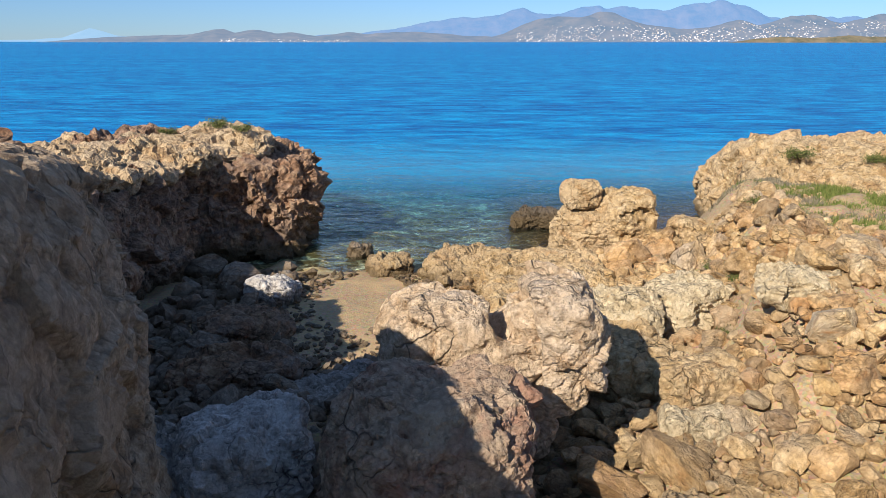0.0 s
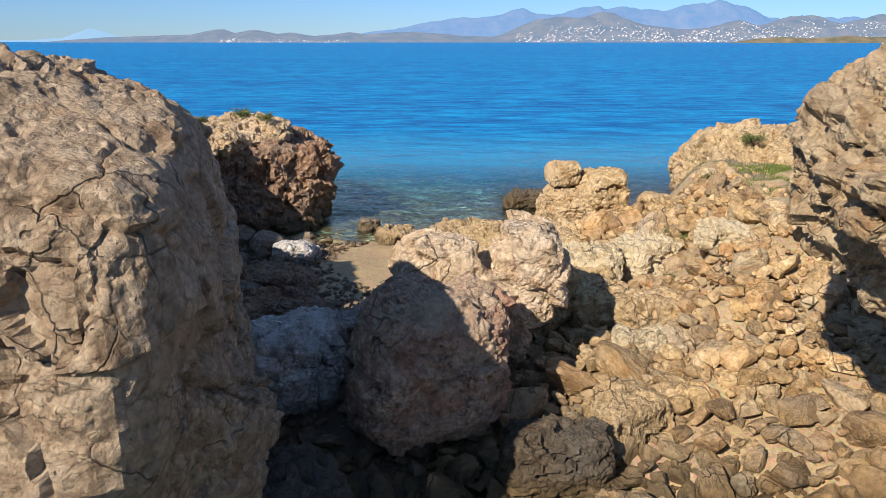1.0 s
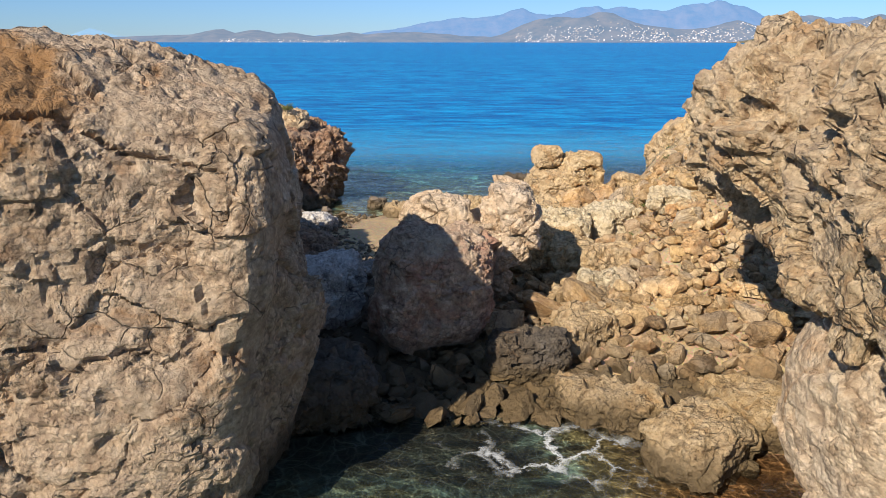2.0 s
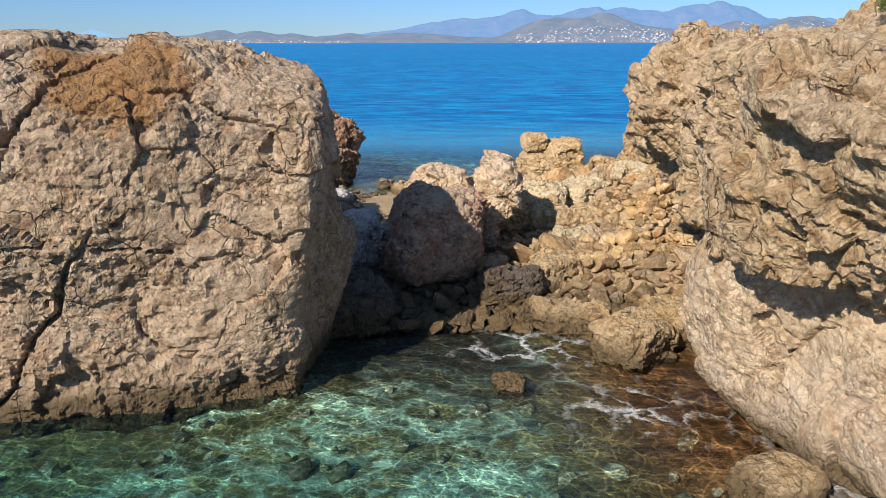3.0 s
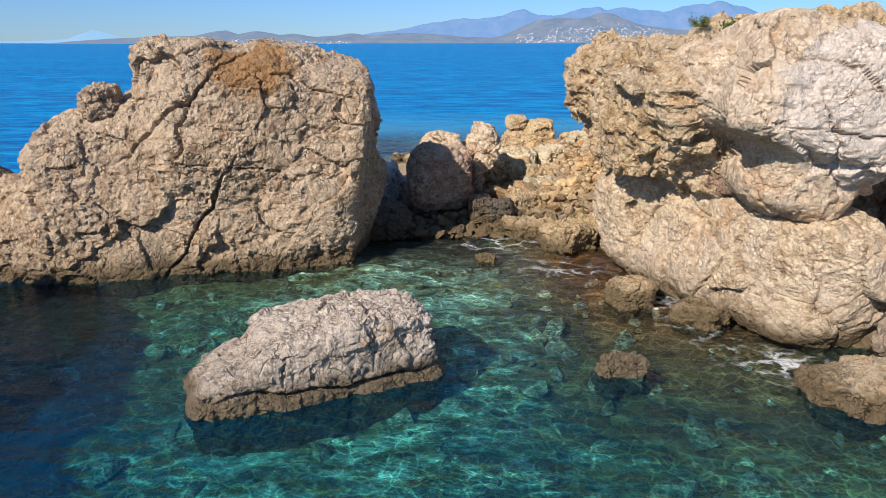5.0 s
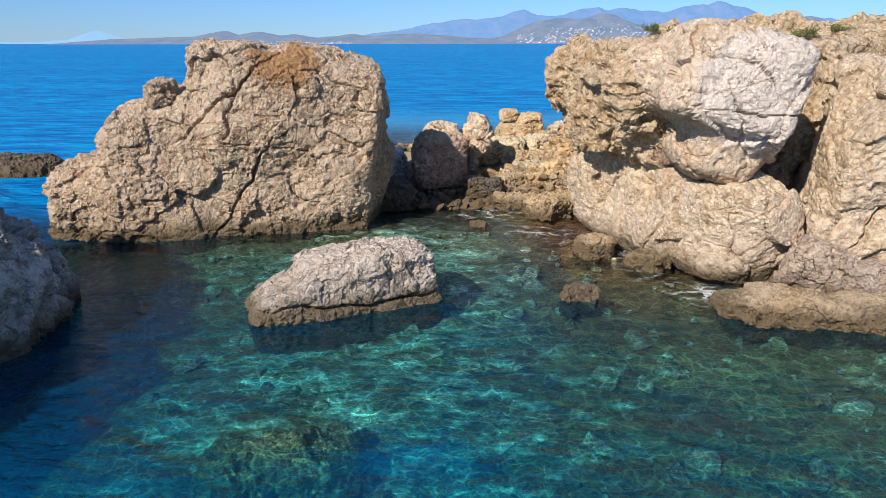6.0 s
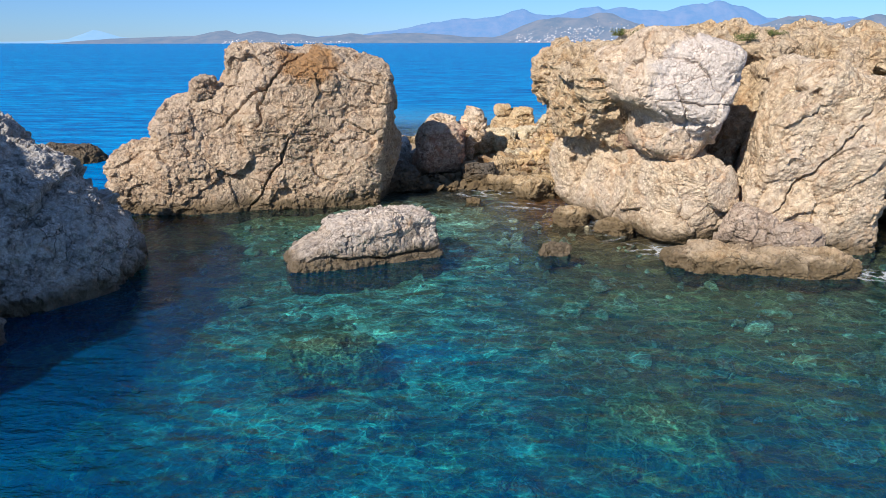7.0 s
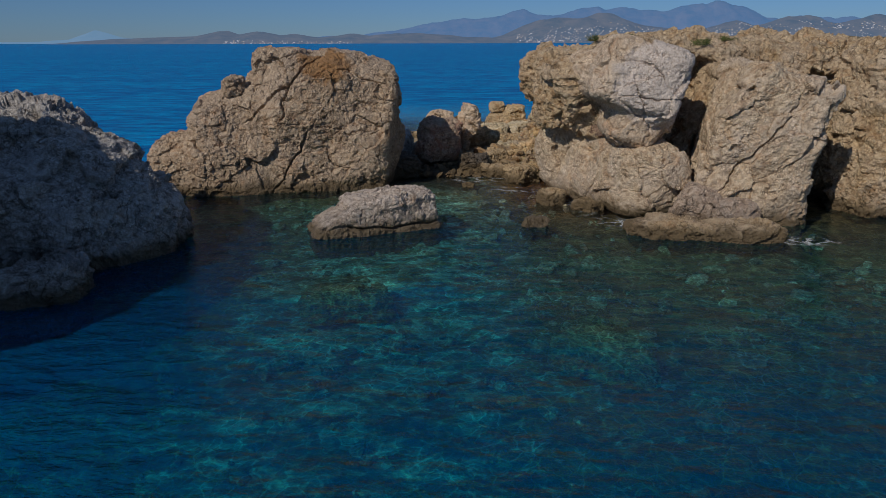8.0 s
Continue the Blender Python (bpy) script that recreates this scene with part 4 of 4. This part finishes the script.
def town():
    """Pale houses on the far hills, too small to tell apart."""
    rnd = random.Random(12)
    tx, th = zip(*MIDTOPS)
    vs, fs = [], []
    for x0, x1, low, high, count in ((330, 960, 0.08, 0.75, 420), (960, 2050, 0.1, 0.85, 760), (-1000, -420, 0.04, 0.35, 160), (560, 760, 0.5, 0.9, 24)):
        for _ in range(count):
            x = rnd.uniform(x0, x1)
            u = low + (high - low) * rnd.random() ** 1.4
            if math.sin(x * 0.031) + math.sin(x * 0.0127 + 1) + rnd.uniform(-1, 1) < -1.3:
                continue
            h = float(np.interp(x, tx, th))
            y, z = 3600 - 260 * (1 - u ** 1.25), -3 + (h + 3) * u
            a, b, c = rnd.uniform(1.2, 3.2), 2, rnd.uniform(0.0, 1.4)
            n = len(vs)
            vs += [(x + i * a, y - 6 + j * b, z - 2 + k * (c + 3.0)) for i in (-1, 1) for j in (-1, 1) for k in (0, 1)]
            fs += [tuple(n + q for q in f) for f in ((0, 1, 3, 2), (4, 6, 7, 5), (0, 4, 5, 1), (2, 3, 7, 6), (1, 5, 7, 3))]
    w = Nodes("far_house_wall")
    col = w.ramp(w.n("NewGeometry").outputs["Random Per Island"], [(0.0, (0.30, 0.27, 0.25)), (0.55, (0.50, 0.48, 0.47)), (1.0, (0.82, 0.81, 0.81))])
    m = w.finish(w.n("BsdfPrincipled", {"Base Color": col, "Roughness": 0.9}).outputs[0])
    tagged(new("far_houses", mesh_of("far_houses", vs, fs, m, False)), "white and cream houses scattered over the far hills", "houses", kind="stuff")


town()


# ---------------------------------------------------------------- loose stones
def stone_shape(seed, subdivisions=3, flat=1.0):
    rnd = random.Random(seed)
    bm = bmesh.new()
    bmesh.ops.create_icosphere(bm, subdivisions=subdivisions, radius=1)
    v = np.array([x.co for x in bm.verts])
    f = np.array([[x.index for x in face.verts] for face in bm.faces])
    bm.free()
    for _ in range(13):
        n = np.array([rnd.gauss(0, 1) for _ in range(3)])
        n /= np.linalg.norm(n)
        d = v @ n
        cut = rnd.uniform(0.48, 0.88)
        v = v - np.where(d > cut, (d - cut) * 0.96, 0)[:, None] * n
    v = v * (1 + 0.10 * fbm(v + seed * 7, 0.9, 3, seed) + (0.06 * fbm(v + seed * 3, 0.3, 3, seed) if subdivisions > 2 else 0))[:, None]
    v = v / np.abs(v).max()
    v[:, 2] *= flat
    return v, f


def stone_mesh(seed, material, level):
    v, f = stone_shape(seed, level, random.uniform(0.65, 0.95))
    return mesh_of("stone", v, f, material, False)


STONES = {level: [stone_mesh(s, M_STONE, level) for s in range(12)] for level in (2, 3)}
SHADE_TONED = {level: [stone_mesh(s + 20, M_SHADESTONE, level) for s in range(8)] for level in (2, 3)}


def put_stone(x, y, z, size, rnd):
    # Stones on the gully side take the copy darkened for shade.
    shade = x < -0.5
    ob = new("stone", rnd.choice((SHADE_TONED if shade else STONES)[3 if size > 0.5 else 2]))
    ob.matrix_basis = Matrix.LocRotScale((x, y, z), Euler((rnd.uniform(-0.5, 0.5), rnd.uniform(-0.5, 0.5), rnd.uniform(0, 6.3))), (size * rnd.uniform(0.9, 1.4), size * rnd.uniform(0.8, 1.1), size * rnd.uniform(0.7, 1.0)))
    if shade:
        return tagged(ob, "grey-brown angular stone in the gully, shade put into its tone", "stone", "stones of the gully")
    return tagged(ob, "weathered ochre limestone stone lying among rubble", "stone", "stones of the rubble slope")


def joined_stones(name, label, places, material, seed):
    """Many small stones as one mesh; places: x, y, z, size."""
    rnd = random.Random(seed)
    shapes = [stone_shape(s + 60, 1, 0.8) for s in range(10)]
    finer = [stone_shape(s + 90, 2, 0.8) for s in range(8)]
    vs, fs, n = [], [], 0
    for x, y, z, s in places:
        v, f = rnd.choice(finer if s > 0.15 and x > 0 else shapes)
        r = turn(rnd.uniform(-40, 40), rnd.uniform(-40, 40), rnd.uniform(0, 360))
        vs.append((v * (s * rnd.uniform(0.9, 1.4), s, s * rnd.uniform(0.7, 1))) @ r.T + (x, y, z))
        fs.append(f + n)
        n += len(v)
    ob = new(name, mesh_of(name, np.concatenate(vs), np.concatenate(fs), material, False))
    return tagged(ob, label, "rubble", kind="stuff")


def scatter_stones():
    rnd = random.Random(4)
    done = [(r[2], r[3], 0.8 * r[5]) for r in SINGLE]
    small = []
    singles = 0
    for size_lo, size_hi, tries in ((0.5, 0.85, 110), (0.28, 0.5, 4200), (0.17, 0.30, 12000), (0.07, 0.16, 9000)):
        for _ in range(tries):
            x, y = rnd.uniform(-10, 14.5), rnd.uniform(6.0, 29)
            s = size_lo + (size_hi - size_lo) * rnd.random() ** 2
            if bell(x, y, -3.0, 25.5, 3.0, 6.5) > (0.4 if s > 0.16 else 0.75):
                continue
            if x - 12.2 - 0.3 * abs(y - 25.0) > 0 and s > 0.16:
                continue
            if x < 0 and s > 0.17 and rnd.random() < 0.35:
                continue
            if s > 0.16 and any((x - a) ** 2 + (y - b) ** 2 < (0.55 * (s + c)) ** 2 for a, b, c in done):
                continue
            z = float(ground_height(np.array([x]), np.array([y]))[0])
            if z < -0.15:
                continue
            if s > 0.17:
                done.append((x, y, s))
            if s > 0.28 and singles < 300:
                put_stone(x, y, z + rnd.uniform(0.3, 0.6) * s, s, rnd)
                singles += 1
            else:
                small.append((x, y, z + rnd.uniform(0.25, 0.75) * s, s))
    joined_stones("rubble", "small ochre and grey stones and gravel covering the slope", [q for q in small if q[0] > -0.5], M_RUBBLE, 5)
    joined_stones("gully_gravel", "small stones and gravel of the gully, darkened for its shade", [q for q in small if q[0] <= -0.5], M_SHADESTONE, 6)


scatter_stones()


def sea_floor_stones():
    rnd = random.Random(77)
    places = []
    while len(places) < 800:
        x, y = rnd.uniform(-13, 22), rnd.uniform(-34, 7)
        s = 0.12 + 0.5 * rnd.random() ** 3
        z = float(ground_height(np.array([x]), np.array([y]))[0])
        if z < -0.2 and s < -1.3 * z:
            places.append((x, y, z, s))
    joined_stones("sea_floor_stones", "pale and weedy stones lying on the floor of the pool", places, M_BED, 9)


sea_floor_stones()


# ---------------------------------------------------------------- plants
def leaf_material(name, a, b):
    w = Nodes(name)
    col = w.mix(w.n("NewGeometry").outputs["Random Per Island"], a, b)
    return w.finish(w.n("BsdfPrincipled", {"Base Color": col, "Roughness": 0.75, "Specular IOR Level": 0.2}).outputs[0])


M_GRASS = leaf_material("dry_green_grass", (0.07, 0.11, 0.02), (0.22, 0.23, 0.07))
M_SCRUB = leaf_material("grey_scrub_twig", (0.12, 0.10, 0.07), (0.30, 0.26, 0.18))
M_LEAF = leaf_material("olive_leaf", (0.05, 0.08, 0.02), (0.17, 0.17, 0.05))
M_TWIG = leaf_material("brown_twig", (0.06, 0.045, 0.03), (0.12, 0.09, 0.06))


def blades(name, label, spots, material, height, seed):
    """Grass as thin upright blades."""
    rnd = random.Random(seed)
    vs, fs = [], []
    for x, y, z in spots:
        for _ in range(4):
            a, h, lean = rnd.uniform(0, 6.3), height * rnd.uniform(0.5, 1.3), rnd.uniform(0.1, 0.6)
            bx, by, wd = x + rnd.uniform(-0.09, 0.09), y + rnd.uniform(-0.09, 0.09), rnd.uniform(0.02, 0.05)
            n = len(vs)
            dx, dy = math.cos(a), math.sin(a)
            vs += [(bx - dy * wd, by + dx * wd, z - 0.05), (bx + dy * wd, by - dx * wd, z - 0.05), (bx + dx * lean * h, by + dy * lean * h, z + h)]
            fs.append((n, n + 1, n + 2))
    return tagged(new(name, mesh_of(name, vs, fs, material, False)), label, "grass", kind="stuff")


def grass():
    rnd = random.Random(31)
    green, dry = [], []
    while len(green) + len(dry) < 17000:
        x, y = rnd.uniform(10.5, 20), rnd.uniform(18.5, 31.5)
        edge = (x - 11.3) - 0.3 * abs(y - 25.0) + 1.2 * math.sin(x * 1.7 + y) + 0.8 * math.sin(y * 2.3)
        if edge < rnd.uniform(-0.3, 0.8):
            continue
        z = float(ground_height(np.array([x]), np.array([y]))[0])
        (green if edge > 2.0 + rnd.uniform(-1, 1) else dry).append((x, y, z))
    blades("grass", "short green grass on the level ground above the rubble", green, M_GRASS, 0.2, 1)
    blades("dry_scrub", "grey-brown dry scrub at the edge of the grass", dry, M_SCRUB, 0.16, 2)


def top_of(names, x, y):
    best = -9.0
    for ob in scene.objects:
        if ob.type == "MESH" and ob.name in names:
            co = np.empty(len(ob.data.vertices) * 3)
            ob.data.vertices.foreach_get("co", co)
            co = co.reshape(-1, 3)
            near = (np.abs(co[:, 0] - x) < 0.3) & (np.abs(co[:, 1] - y) < 0.3)
            if near.any():
                best = max(best, float(co[near, 2].max()))
    return best


def shrub(x, y, z, size, seed, label):
    """A low cushion shrub: forked twigs with many small leaves."""
    rnd = random.Random(seed)
    base = tagged(new("shrub"), label, "shrub", "cushion shrubs")
    base.location = (x, y, z - 0.05)
    bm = bmesh.new()
    lv = bmesh.new()
    for _ in range(26):
        a, up = rnd.uniform(0, 6.3), rnd.uniform(0.25, 1.0)
        tip = Vector((math.cos(a) * size * rnd.uniform(0.3, 1.0), math.sin(a) * size * rnd.uniform(0.3, 1.0), size * 0.6 * up))
        side = Vector((-math.sin(a), math.cos(a), 0)) * 0.012
        p = [bm.verts.new(c) for c in (side, -side, Vector((0, 0, 0.024)), tip)]
        for f in ((0, 1, 3), (1, 2, 3), (2, 0, 3)):
            bm.faces.new([p[i] for i in f])
        for _ in range(26):
            c = tip * rnd.uniform(0.5, 1.05) + Vector((rnd.gauss(0, 1), rnd.gauss(0, 1), rnd.gauss(0, 0.8))) * size * 0.13
            c.z = max(c.z, 0.02)
            d1 = Vector((rnd.gauss(0, 1), rnd.gauss(0, 1), rnd.gauss(0, 1))).normalized() * size * rnd.uniform(0.05, 0.10)
            d2 = d1.cross(Vector((rnd.gauss(0, 1), rnd.gauss(0, 1), rnd.gauss(0, 1)))).normalized() * size * 0.03
            lv.faces.new([lv.verts.new(c + q) for q in (d1, d2, -d1, -d2)])
    part("twigs", bm, M_TWIG, base)
    part("foliage", lv, M_LEAF, base)
    return base


grass()
for k, (x, y, size, names) in enumerate((
        (-11.2, 36.0, 0.75, ("cap_rock", "cliff_face")), (-9.4, 34.2, 0.6, ("cap_rock", "cliff_face")), (-12.5, 33.0, 0.5, ("cap_rock", "cliff_face")),
        (15.0, 30.5, 0.7, ("far_outcrop",)), (17.5, 29.0, 0.6, ("far_outcrop",)), (11.3, -0.4, 0.8, ("overhang", "back_wall")), (12.4, 0.2, 0.6, ("overhang", "back_wall")), (10.2, 0.6, 0.6, ("overhang", "back_wall")), (16.8, -1.2, 0.7, ("back_wall",)), (18.6, -0.8, 0.6, ("back_wall",)))):
    shrub(x, y, top_of(names, x, y), size, 50 + k, "low olive-green cushion shrub rooted in a rock crevice")
for k, (x, y, size) in enumerate(((9.2, 21.5, 0.5), (8.0, 18.6, 0.45), (10.9, 18.2, 0.45), (9.4, 23.8, 0.5), (11.8, 26.5, 0.6))):
    shrub(x, y, float(ground_height(np.array([x]), np.array([y]))[0]), size, 80 + k, "small grey-green shrub growing among the rubble")
